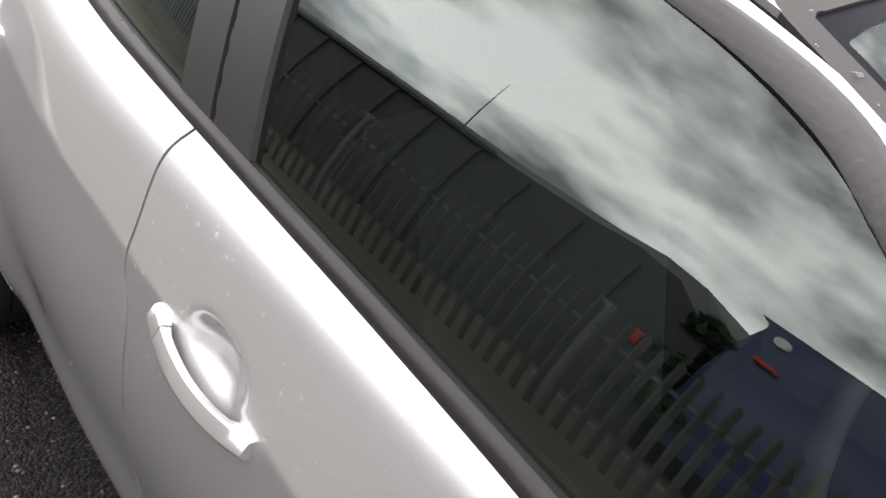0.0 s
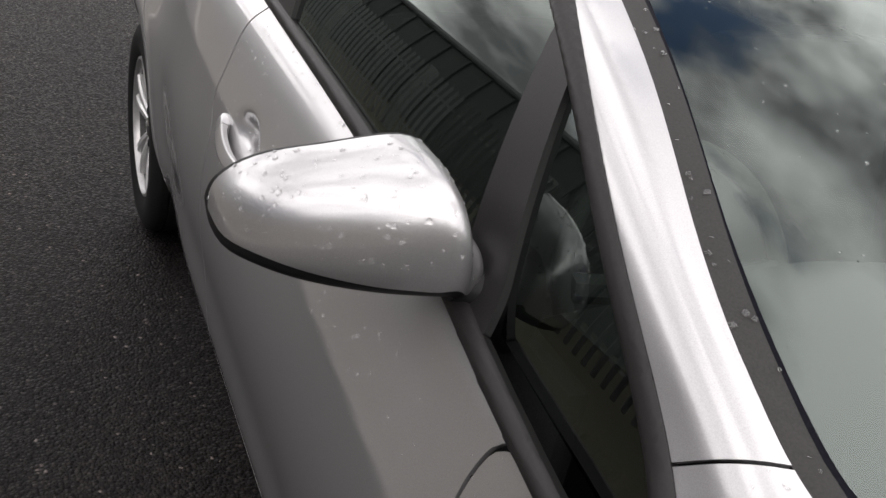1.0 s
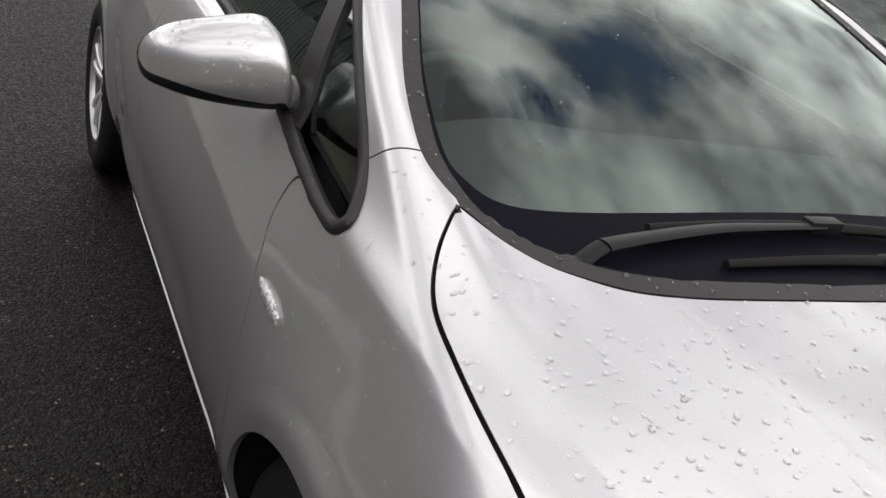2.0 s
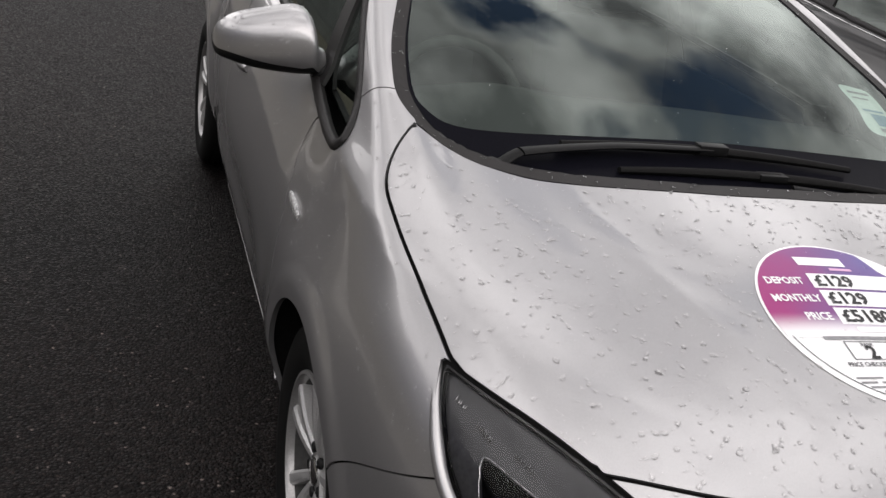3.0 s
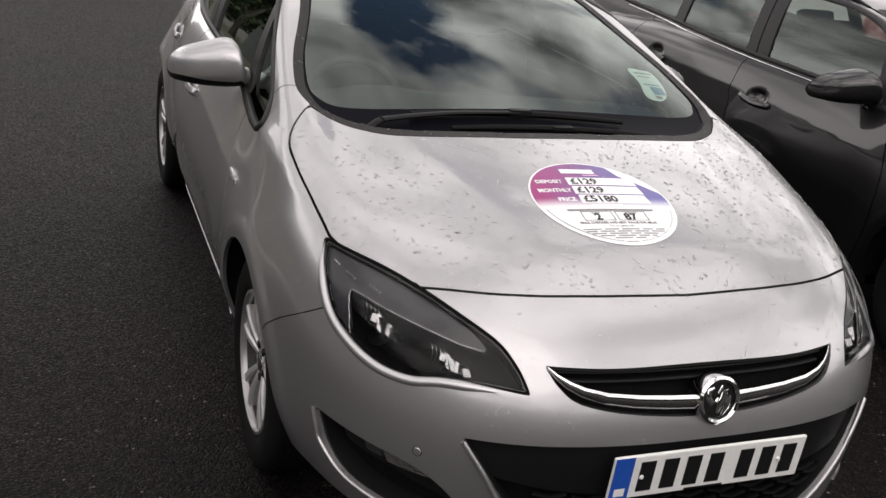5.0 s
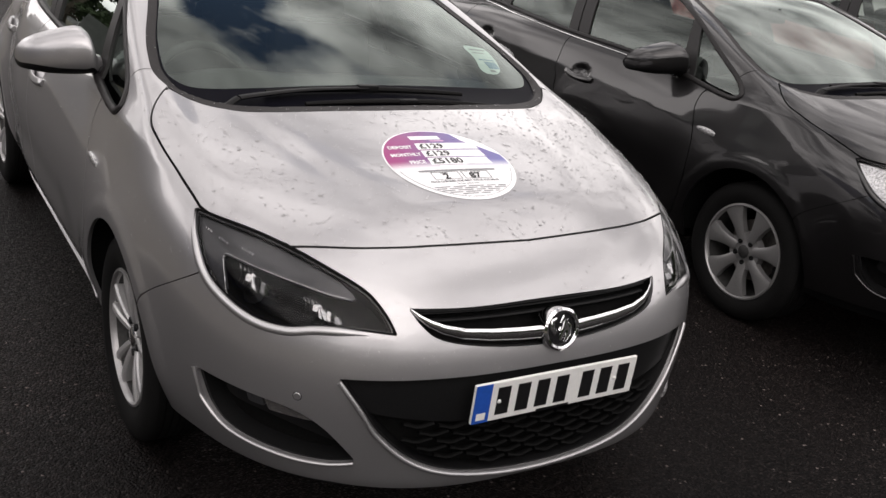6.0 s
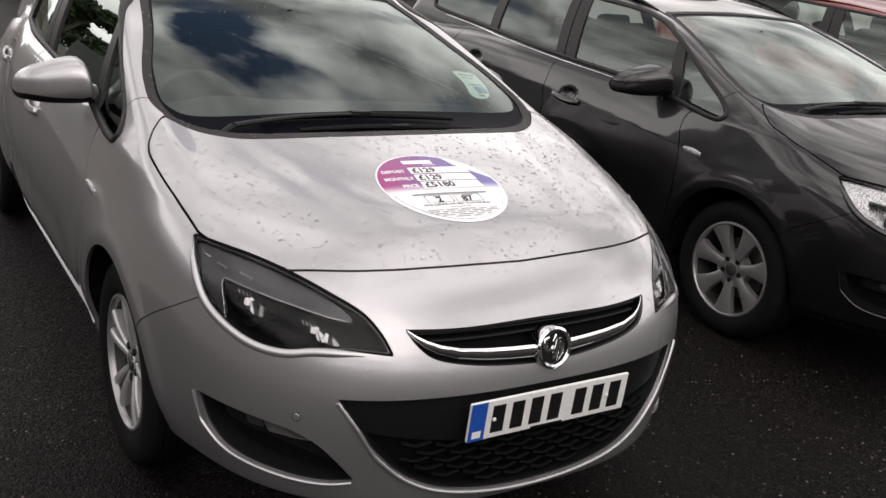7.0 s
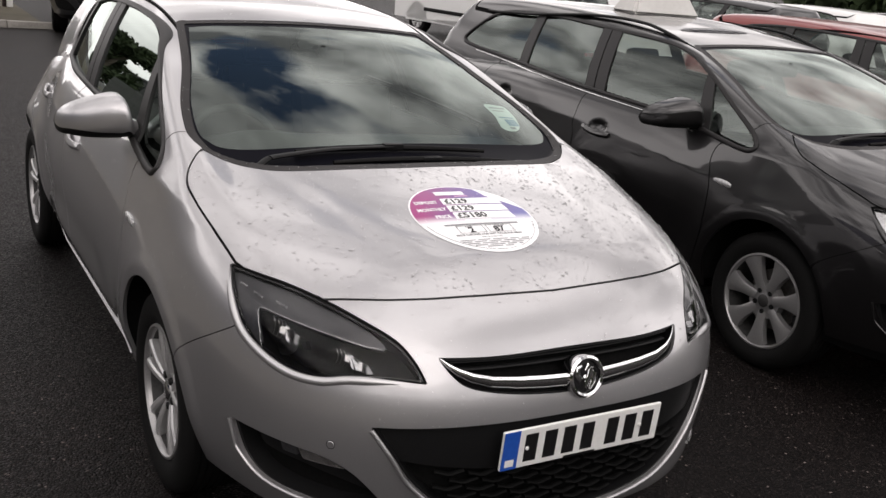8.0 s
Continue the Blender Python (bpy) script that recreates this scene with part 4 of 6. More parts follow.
def build_headlamp(car, shape, patch, s, mat):
    lampobj = new("headlamp")
    lampobj.parent = car

    def add(nm, m, mt, lab="", parent=lampobj):
        return sheet(nm, mirrored(m) if s > 0 else m, mt, parent, lab)
    add("lens", flanged(shape, inset(shape, patch, .002), .02), LENS, "clear headlamp lens")
    dark = mat == SILVER
    add("housing", flanged(shape, inset(shape, patch, .080), -.07), GAP if dark else LAMPCHROME, "black headlamp housing" if dark else "bright chrome headlamp housing")
    wedge = lamp_patch(patch, outline([(-.332, .889), (-.332, .889), (-.175, .882), (-.052, .863), (.050, .836), (.112, .806), (.124, .790), (.124, .790), (.06, .797), (-.04, .812), (-.16, .826), (-.224, .831), (-.235, .822), (-.225, .79), (-.208, .745), (-.208, .745), (-.262, .780), (-.312, .847)]))
    add("reflector_strip", flanged(shape, inset(shape, wedge, .016), .012), LAMPGREY if dark else LAMPCHROME, "grey ribbed upper reflector" if dark else "bright chrome upper reflector")
    rimp = lamp_patch(patch, HEADLAMP)
    edge, inner = cut(rimp, lambda v: -sdist(np.stack([v[:, 0] * .8 - v[:, 1] * .6, v[:, 2]], 1), HEADLAMP), .0045)
    add("bezel", flanged(shape, inset(shape, edge, .006), .02), GLOSSBLACK, "black headlamp edge")
    flat_uz = np.stack([patch[0][:, 0] * .8 - patch[0][:, 1] * .6, patch[0][:, 2]], 1)

    def spot(u, z, deep):
        far = ((flat_uz - (u, z)) ** 2).sum(1)
        near = np.argsort(far)[:10]
        wt = 1 / (far[near] + 4e-5)
        best = (patch[0][near] * wt[:, None]).sum(0) / wt.sum()
        return Vector((best - gradient(shape, best[None])[0] * deep).tolist())
    # rounded edge of the body along the outer and lower side of the lamp
    line = outline([(-.344, .893), (-.326, .846), (-.275, .772), (-.202, .730), (-.114, .705), (-.029, .704), (.048, .719), (.144, .723), (.236, .717)], 6, False)
    rim_ = cast1(shape, [(.8 * u - .9, -.6 * u - 1.2, z) for u, z in line], (.6, .8, 0), 2.2)
    bm = bmesh.new()
    k_ = len(line)
    sweep(bm, rim_ + gradient(shape, rim_) * -.0075, [.0125 * min(1, .25 + 4 * min(i, k_ - 1 - i) / k_) for i in range(k_)], 12, (1, 1), (0, -1, 0))
    part("lamp_lip", flipped(bm, s), mat, car)
    for k, (u, z, size) in enumerate(((-.195, .803, 1.0), (-.004, .772, .85))):
        unit = new("lamp_unit")
        unit.parent = lampobj
        for i in range(4):
            # fluted edge of the reflector: slim upright blades
            c = spot(u + .008 * i, z - .002 * i, .040 + .004 * i)
            bm = bmesh.new()
            sweep(bm, [c + Vector((.004 * math.cos(q * 1.3) + .002 * i, .006 * q * q, .024 * size * q)) for q in np.linspace(-1, 1, 7)], [.0008, .0016, .002, .0022, .002, .0016, .0008], 6, (.7, 1.6), (0, 1, 0))
            part("reflector_blade", flipped(bm, s), CHROME, unit, "slim chrome reflector blade")
        for i in range(6):
            c = spot(u + .030 + .0145 * i * size, z - .001 - .0040 * i, .036 + .002 * (i % 2))
            wd, ht = (.0078, .0050, .0086, .0064, .0096, .0115)[i] * size, (.009, .018, .020, .013, .012, .011)[i] * size
            way = Vector((-.10 + .30 * ((i * 7) % 3 - 1), -.74, (.66, .30, .62, .72, .15, .66)[i])).normalized()
            m = Matrix.Translation(c) @ way.to_track_quat("Z", "Y").to_matrix().to_4x4()
            bm = bmesh.new()
            v = [bm.verts.new(m @ Vector(p)) for p in ((-wd, -ht, 0), (wd * .8, -ht * 1.5, .001), (wd * 1.2, ht * .6, 0), (-wd * .7, ht, -.001))]
            f = bm.faces.new(v)
            bmesh.ops.solidify(bm, geom=[f], thickness=.002)
            part("chrome_facet", flipped(bm, s), CHROME, unit, "bright chrome facet")
        if k == 0:
            # fine ribs moulded into the grey reflector near its outer corner
            for u0, z0, count, tall in ((-.300, .868, 5, .006), (-.255, .858, 7, .008), (-.185, .853, 8, .0065), (-.292, .812, 6, .010), (-.262, .778, 5, .008)):
                for i in range(count):
                    du, dz = (.0046 * i, -.0010 * i) if z0 > .83 else (.0028 * i, -.0050 * i)
                    c = spot(u0 + du, z0 + dz, .013)
                    bm = bmesh.new()
                    sweep(bm, [c + Vector((-.002, 0, -tall * .6)), c + Vector((0, -.001, 0)), c + Vector((.002, 0, tall * .6))], [.0004, .0011, .0004], 5)
                    part("reflector_rib", flipped(bm, s), LAMPCHROME, lampobj, "fine bright reflector rib")
            bm = bmesh.new()
            edge_ = outline([(-.205, .742), (-.222, .79), (-.232, .824), (-.222, .833), (-.16, .828), (-.04, .814), (.06, .799), (.112, .794)], 4, False)
            sweep(bm, [spot(a_, b_, .0145) for a_, b_ in edge_], .0011, 6)
            part("trim_line", flipped(bm, s), LAMPCHROME, lampobj, "thin bright trim line")
        c = spot(u + .040, z - .034, .05)
        bm = bmesh.new()
        lathe(bm, [(.0005, -.012), (.016, -.010), (.026 * size, .004), (.028 * size, .01)], 24, Matrix.Translation(c) @ Vector((.0, -1, -.05)).to_track_quat("X", "Z").to_matrix().to_4x4())
        part("dark_bowl", flipped(bm, s), GLOSSBLACK, unit, "dark lower reflector bowl")


def build_front(car, shape, mesh, mat):
    """Grille, badge, mouth, number plate, fog lamps and parking sensors."""
    sheet("grille_back", both(inset(shape, mesh["grille"], .045)), GAP, car, "black recess behind the grille")
    rim_in, _ = cut(mesh["grille"], lambda v: -sdist(v[:, [0, 2]], GRILLE), .004)
    sheet("grille_wall", flanged(shape, inset(shape, both(rim_in), .010), .036), TRIM, car, "black grille wall")
    bm = bmesh.new()
    for i, z in enumerate((.760, .744)):
        w = (.36, .345)[i]
        bar_on_nose(bm, shape, [(x, z) for x in np.linspace(-w, w, 15)], .005, (1.6, .8), -.028)
    part("grille_slat", bm, TRIM, car, "black grille slat")
    bm = bmesh.new()
    xs = [-.388, -.372, -.350, -.320, -.27, -.20, -.12, -.06, 0, .06, .12, .20, .27, .320, .350, .372, .388]
    zs = curve([0, .08, .22, .30, .34, .37, .39], [.706, .709, .718, .729, .741, .757, .774])
    ra = curve([0, .2, .32, .36, .39], [.0185, .0165, .0125, .009, .003])
    path = [(x, at_nose(shape, x, float(zs(np.array(abs(x))))) - .004 + .010 * max(0, abs(x) - .3) / .09, float(zs(np.array(abs(x))))) for x in xs]
    sweep(bm, path, [float(ra(np.array(abs(x)))) for x in xs], 16, (.45, 1.0), (0, 0, 1))
    part("chrome_bar", bm, CHROME, car, "polished chrome grille bar")
    badge = new("badge")
    badge.parent = car
    yb = at_nose(shape, 0, .712) - .006
    m = Matrix.Translation((.004, yb, .711)) @ Matrix.Rotation(radians(90), 4, "Z") @ Matrix.Rotation(radians(12), 4, "Y") @ Matrix.Scale(.97, 4)
    bm = bmesh.new()
    lathe(bm, [(.044, -.011), (.046, -.016), (.052, -.018), (.058, -.014), (.060, -.004), (.058, .03)], 48, m)
    part("ring", bm, CHROME, badge, "round chrome badge ring")
    bm = bmesh.new()
    lathe(bm, [(.0005, -.012), (.03, -.0115), (.046, -.009), (.046, .01)], 40, m)
    part("face", bm, GLOSSBLACK, badge, "black badge face")
    bm = bmesh.new()
    for pts in ([(.016, .030), (.030, .024), (.030, .006), (.020, -.008), (.006, -.006), (.002, .006)], [(.002, .016), (-.008, .030), (-.016, .024), (-.010, .004), (-.002, -.014), (.004, -.030)], [(-.016, .016), (-.026, .004), (-.022, -.016), (-.010, -.036)]):
        sweep(bm, [m @ Vector((-.0125, a, b)) for a, b in pts], [.004] + [.008] * (len(pts) - 2) + [.003], 8, (.35, 1), (1, 0, 0))
    part("emblem", bm, CHROME, badge, "plain chrome emblem shape")
    # mouth
    sheet("mouth_back", both(inset(shape, mesh["mouth"], .05)), GAP, car, "black recess of the lower grille")
    rim_in, field = cut(mesh["mouth"], lambda v: -sdist(v[:, [0, 2]], MOUTH), .005)
    sheet("mouth_wall", flanged(shape, inset(shape, both(rim_in), .010), .045), TRIM, car, "black wall of the lower grille")
    blank, _ = cut(field, lambda v: .475 + .18 * v[:, 0] ** 2 - v[:, 2])
    sheet("plate_panel", flanged(shape, both(inset(shape, blank, .022)), .02), TRIM, car, "smooth black panel behind the number plate")
    for r, z in enumerate((.465, .443, .421, .399, .377, .355)):
        x = -.50 + (.04 if r % 2 else 0)
        while x < .5:
            a, b = x + .006, x + .082
            zz = z + .13 * x * x
            if (sdist(np.array([[a, zz], [b, zz], [a, zz - .012], [b, zz - .012]]), MOUTH) < -.010).all():
                bm = bmesh.new()
                bar_on_nose(bm, shape, [(q, zz + .005 * math.cos((q - a) / (b - a) * 2 * math.pi)) for q in np.linspace(a, b, 6)], .0052, (1.8, .75), -.022)
                part("mesh_link", bm, LINK, car)
            x += .088
    # rounded lower lips of the mouth and the fog recesses catch the light
    bm = bmesh.new()
    bar_on_nose(bm, shape, outline([(-.562, .606), (-.517, .536), (-.468, .458), (-.376, .381), (-.242, .338), (0, .315), (.242, .338), (.376, .381), (.468, .458), (.517, .536), (.562, .606)], 5, False), .0065, (1.0, 1.0), .001)
    part("mouth_lip", bm, mat, car)
    for s in (-1, 1):
        bm = bmesh.new()
        bar_on_nose(bm, shape, outline([(-.515, .381), (-.575, .366), (-.66, .363), (-.742, .377), (-.785, .428), (-.797, .470), (-.805, .515)], 5, False), .0055, (1.0, 1.0), .001)
        part("fog_lip", flipped(bm, s), mat, car)
    # number plate with plain bars
    plate = new("number_plate")
    plate.parent = car
    yp = at_nose(shape, .0, .555) - .004
    pm = Matrix.Translation((0.002, yp, .555)) @ Matrix.Rotation(radians(3), 4, "X")
    bm = bmesh.new()
    box(bm, (-.26, -.005, -.0555), (.26, .004, .0555), .003, pm)
    part("plate", bm, PLATE, plate, "white number plate", False)
    bm = bmesh.new()
    box(bm, (-.2585, -.0062, -.0545), (-.2105, -.0051, .0545), 0, pm)
    part("blue_band", bm, PLATEBLUE, plate, "blue band", False)
    bm = bmesh.new()
    box(bm, (-.248, -.0066, -.046), (-.221, -.0062, -.026), 0, pm)
    part("letter_bar", bm, PLATE, plate, "small white bar", False)
    x = -.196
    for i in range(7):
        bm = bmesh.new()
        box(bm, (x + .004, -.0062, -.0395), (x + .043, -.0051, .0395), 0, pm)
        part("character_bar", bm, GLOSSBLACK, plate, "plain dark bar", False)
        x += .061 + (.022 if i == 3 else 0)
    bm = bmesh.new()
    box(bm, (-.06, -.0062, -.0535), (.045, -.0051, -.0485), 0, pm)
    part("maker_bar", bm, TRIM, plate, "", False)
    for x in (-.185, .19):
        bm = bmesh.new()
        lathe(bm, [(.0005, -.010), (.004, -.0095), (.006, -.006), (.006, 0)], 12, pm @ Matrix.Translation((x, 0, .0)) @ Matrix.Rotation(radians(90), 4, "Z"))
        part("plate_screw", bm, PLATE, plate)
    for s in (-1, 1):
        add = lambda nm, m, mt, lab: sheet(nm, mirrored(m) if s > 0 else m, mt, car, lab)
        add("fog_recess", inset(shape, mesh["fog"], .06), GAP, "black fog lamp recess")
        rim_in, inn = cut(mesh["fog"], lambda v: -sdist(v[:, [0, 2]], FOG), .004)
        add("fog_recess_wall", flanged(shape, inset(shape, rim_in, .010), .055), TRIM, "black fog lamp surround")
        lens, _ = cut(inn, lambda v: sdist(v[:, [0, 2]], outline([(-.706, .506), (-.706, .506), (-.657, .502), (-.602, .474), (-.602, .474), (-.647, .474), (-.694, .474), (-.694, .474)])))
        add("fog_lamp", flanged(shape, inset(shape, lens, .022), .03), FOGLENS, "ribbed fog lamp lens")
        bowl, _ = cut(inn, lambda v: sdist(v[:, [0, 2]], outline([(-.738, .510), (-.738, .510), (-.710, .506), (-.710, .506), (-.702, .478), (-.702, .478), (-.730, .478), (-.730, .478)])))
        add("fog_reflector", flanged(shape, inset(shape, bowl, .024), .02), LAMPGREY, "grey fog lamp reflector")
        frame_, _ = cut(inn, lambda v: sdist(v[:, [0, 2]], outline([(-.765, .514), (-.72, .514), (-.65, .506), (-.595, .476), (-.56, .432), (-.56, .420), (-.62, .438), (-.69, .456), (-.76, .47)])))
        add("fog_lamp_bezel", flanged(shape, inset(shape, frame_, .030), .03), TRIM, "black fog lamp bezel")
        for x, z in ((-.640, .551),):
            bm = bmesh.new()
            y = at_nose(shape, x, z)
            nv = gradient(shape, np.array([[x, y, z]]))[0]
            mm = Matrix.Translation((x, y, z)) @ Vector(-nv).to_track_quat("X", "Z").to_matrix().to_4x4()
            lathe(bm, [(.0005, -.0015), (.0085, -.0015), (.0098, 0), (.0105, .003)], 24, mm)
            part("parking_sensor", flipped(bm, s), mat, car)
            bm = bmesh.new()
            lathe(bm, [(.0105, -.0004), (.0118, -.0004), (.0118, .003)], 24, mm)
            part("sensor_ring", flipped(bm, s), GAP, car)


def build_repeater(car, shape, s):
    bm = bmesh.new()
    pts = []
    for y in np.linspace(.232, .352, 9):
        z = .812 + .06 * (y - .29)
        pts.append((at_side(shape, y, z) - .001, y, z))
    sweep(bm, pts, [.008, .0135, .0155, .016, .016, .0155, .0145, .012, .006], 12, (.55, 1), (0, 0, 1))
    part("side_repeater", flipped(bm, s), REPEATER, car, "clear faceted side indicator")


def build_wipers(car, shape):
    w = new("wiper")
    w.parent = car
    over = lambda x, y, h: (x, y, at_top(shape, x, y) + h - .012)
    for blade, arm, k in (((-.405, .022, .292, -.004), [(-.592, -.030), (-.545, -.024), (-.481, -.012), (-.30, .008), (-.18, .012), (-.06, .014)], 1.0),
                          ((-.30, -.046, .42, -.070), [(.40, -.100), (.32, -.096), (.22, -.088), (.10, -.072)], .6)):
        line = outline(arm, 4, False)
        a = [Vector(over(x, y, -.010 + .040 * k * min(1, i / 7))) for i, (x, y) in enumerate(line)]
        n = len(a) - 1
        # flat arm, hinged near its foot
        cutat = 7 if k == 1 else 3
        for q0, q1, r0, r1 in ((0, cutat, .016, .0155), (cutat, n, .0165, .009)):
            bm = bmesh.new()
            pts = a[q0:q1 + 1]
            if q0:
                pts[0] = pts[0] + (pts[1] - pts[0]) * .12
            rr = [r0 + (r1 - r0) * i / (len(pts) - 1) for i in range(len(pts))]
            rings = sweep(bm, pts, rr, 12, (1.0, .42), (0, 0, 1))
            bmesh.ops.bevel(bm, geom=[e for r in (rings[0], rings[-1]) for v in r for e in v.link_edges if e.calc_face_angle(0) > 1.0], offset=.002, segments=2, affect="EDGES")
            part("wiper_arm", bm, TRIM, w, "matt black wiper arm")
        x0, y0, x1, y1 = blade
        b = [over(x0 + (x1 - x0) * t, y0 + (y1 - y0) * t + .012 * math.sin(math.pi * t), .006 + .016 * k) for t in np.linspace(0, 1, 15)]
        bm = bmesh.new()
        sweep(bm, b, [.007 + .004 * math.sin(math.pi * (i + .5) / 15) for i in range(15)], 10, (1.1, .9), (0, 0, 1))
        part("wiper_blade", bm, RUBBER, w, "black rubber wiper blade")
        bm = bmesh.new()
        mx, my, mz = b[7]
        box(bm, (mx - .035, my - .014, mz - .006), (mx + .035, my + .014, mz + .015 * k), .004)
        part("wiper_clip", bm, TRIM, w)


def build_interior(car, shape):
    inside = new("interior")
    inside.parent = car
    bm = bmesh.new()
    rows = []
    for y, z in ((.06, 1.02), (.20, 1.045), (.42, 1.05), (.58, 1.03), (.66, .96), (.64, .80), (.60, .5)):
        rows.append([bm.verts.new((x, y - .05 * abs(x), z - .03 * x * x + .025 * math.exp(-((x + .36) / .16) ** 2) * (1 if .3 < y < .65 else 0))) for x in np.linspace(-.68, .68, 25)])
    for a, b in zip(rows, rows[1:]):
        for k in range(24):
            bm.faces.new((a[k], a[k + 1], b[k + 1], b[k]))
    part("dashboard", bm, DASH, inside, "dark plastic dashboard")
    bm = bmesh.new()
    ring = [(.188 * math.cos(a), .188 * math.sin(a), 0) for a in np.linspace(0, 2 * math.pi, 41)]
    m = pose(-.36, .74, .92, 62, 0, 0)
    sweep(bm, [m @ Vector(p) for p in ring], .015, 10, (1, 1), (0, -.5, .9), False)
    sweep(bm, [m @ Vector((-.18, 0, 0)), m @ Vector((0, -.02, -.03)), m @ Vector((.18, 0, 0))], .022, 8)
    sweep(bm, [m @ Vector((0, -.02, -.02)), m @ Vector((0, -.18, 0))], .022, 8)
    part("steering_wheel", bm, DASH, inside, "black steering wheel")
    for sx in (-.36, .36):
        for y0, zt, wd in ((1.20, 1.13, .25), (2.20, 1.08, .27)):
            seat = bmesh.new()
            box(seat, (sx - wd, y0 - .50, .42), (sx + wd, y0 + .02, .62), .06)
            box(seat, (sx - wd + .01, -.06, 0), (sx + wd - .01, .08, zt - .55), .05, Matrix.Translation((0, y0, .55)) @ Matrix.Rotation(radians(-18), 4, "X"))
            box(seat, (sx - .13, -.045, zt - .53), (sx + .13, .05, zt - .36), .04, Matrix.Translation((0, y0, .55)) @ Matrix.Rotation(radians(-18), 4, "X"))
            part("seat", seat, CLOTH, inside, "dark cloth seat with headrest")
    bm = bmesh.new()
    box(bm, (-.68, .2, .30), (.68, 3.0, .36))
    box(bm, (-.66, 2.5, .36), (.66, 2.56, .95), .02)
    part("cabin_floor", bm, CLOTH, inside, "dark carpet", False)
    for sx in (-1, 1):
        bm = bmesh.new()
        box(bm, (sx * .70 - .015, .45, .40), (sx * .70 + .015, 2.6, .985), .01)
        part("door_lining", bm, CLOTH, inside, "dark door lining")
    bm = bmesh.new()
    box(bm, (-.10, .0, -.014), (.10, .03, .014), .006, Matrix.Translation((.27, 2.80, 1.13)))
    part("brake_lamp", bm, BRAKERED, inside, "red high-level brake lamp")
    bm = bmesh.new()
    sweep(bm, [(-.01, .755, 1.325), (-.01, .79, 1.315), (-.01, .81, 1.30)], [.022, .018, .012], 12)
    box(bm, (-.125, .80, 1.262), (.105, .835, 1.322), .012)
    part("rear_view_mirror", bm, TRIM, inside, "black rear-view mirror")
    near = outline([(.505, .350), (.560, .352), (.600, .340), (.606, .268), (.585, .200), (.545, .168), (.505, .172), (.495, .20), (.510, .27)], 4)
    q = cast1(shape, [(x, y, 1.5) for x, y in near], (0, 0, -1), .7)
    q = q - gradient(shape, q) * .007
    bm = bmesh.new()
    f = bm.faces.new([bm.verts.new(tuple(v)) for v in q])
    bmesh.ops.solidify(bm, geom=[f], thickness=.001)
    permit = part("permit_sticker", bm, PAPER, inside, "pale green paper permit inside the windscreen", False)
    for x0, y0, x1, y1, mt in ((.520, .325, .590, .334, STICKGREY), (.522, .305, .575, .311, STICKGREY), (.540, .205, .590, .250, PERMITBLUE), (.525, .258, .592, .266, PERMITBLUE), (.535, .182, .560, .196, STICKGREY)):
        q = cast1(shape, [(x0, y0, 1.5), (x1, y0, 1.5), (x1, y1, 1.5), (x0, y1, 1.5)], (0, 0, -1), .7)
        q = q - gradient(shape, q) * .0062
        bm = bmesh.new()
        bm.faces.new([bm.verts.new(tuple(v)) for v in q])
        part("print_bar", bm, mt, permit, "", False)


def droplets(name, shape, mesh, count, seed, parent, up=.25, size=(.0016, .0048)):
    """Raindrops lying on panels: small flattened domes, joined."""
    rng = np.random.default_rng(seed)
    v, t = mesh
    a, b, c = v[t[:, 0]], v[t[:, 1]], v[t[:, 2]]
    n = np.cross(b - a, c - a)
    area = np.linalg.norm(n, axis=1)
    n = n / np.maximum(area, 1e-12)[:, None]
    w = area * (n[:, 2] > up)
    pick = rng.choice(len(t), count, p=w / w.sum())
    r1, r2 = np.sqrt(rng.random(count)), rng.random(count)
    p = a[pick] * (1 - r1)[:, None] + b[pick] * (r1 * (1 - r2))[:, None] + c[pick] * (r1 * r2)[:, None]
    nn = gradient(shape, p) if shape else n[pick]
    vs, ts = [], []
    k = 10
    for i in range(count):
        s_ = size[0] + (size[1] - size[0]) * rng.random() ** 2.6
        q = Vector(nn[i]).to_track_quat("Z", "X").to_matrix()
        ax = np.array(q)
        e1, e2 = ax[:, 0], ax[:, 1]
        st = 1 + .35 * rng.random() ** 2
        ang = rng.random() * 6.28
        base = len(vs)
        wob = 1 + .3 * (rng.random(k) - .5)
        for h, f in ((0.0, 1.0), (.38, .86), (.62, .5)):
            for j in range(k):
                aa = 2 * math.pi * j / k
                dx, dy = s_ * f * wob[j] * math.cos(aa) * st, s_ * f * wob[j] * math.sin(aa)
                dx, dy = dx * math.cos(ang) - dy * math.sin(ang), dx * math.sin(ang) + dy * math.cos(ang)
                vs.append(p[i] + e1 * dx + e2 * dy + nn[i] * (s_ * h * .58 + .0002))
        vs.append(p[i] + nn[i] * (s_ * .68 * .58))
        for r_ in range(2):
            for j in range(k):
                x0, x1 = base + r_ * k + j, base + r_ * k + (j + 1) % k
                ts += [(x0, x1, x0 + k), (x1, x1 + k, x0 + k)]
        for j in range(k):
            ts.append((base + 2 * k + j, base + 2 * k + (j + 1) % k, base + 3 * k))
    ob = sheet(name, (np.array(vs), np.array(ts)), WATER, parent, "clear raindrops")
    ob.visible_shadow = False
    return tagged(ob, kind="stuff")


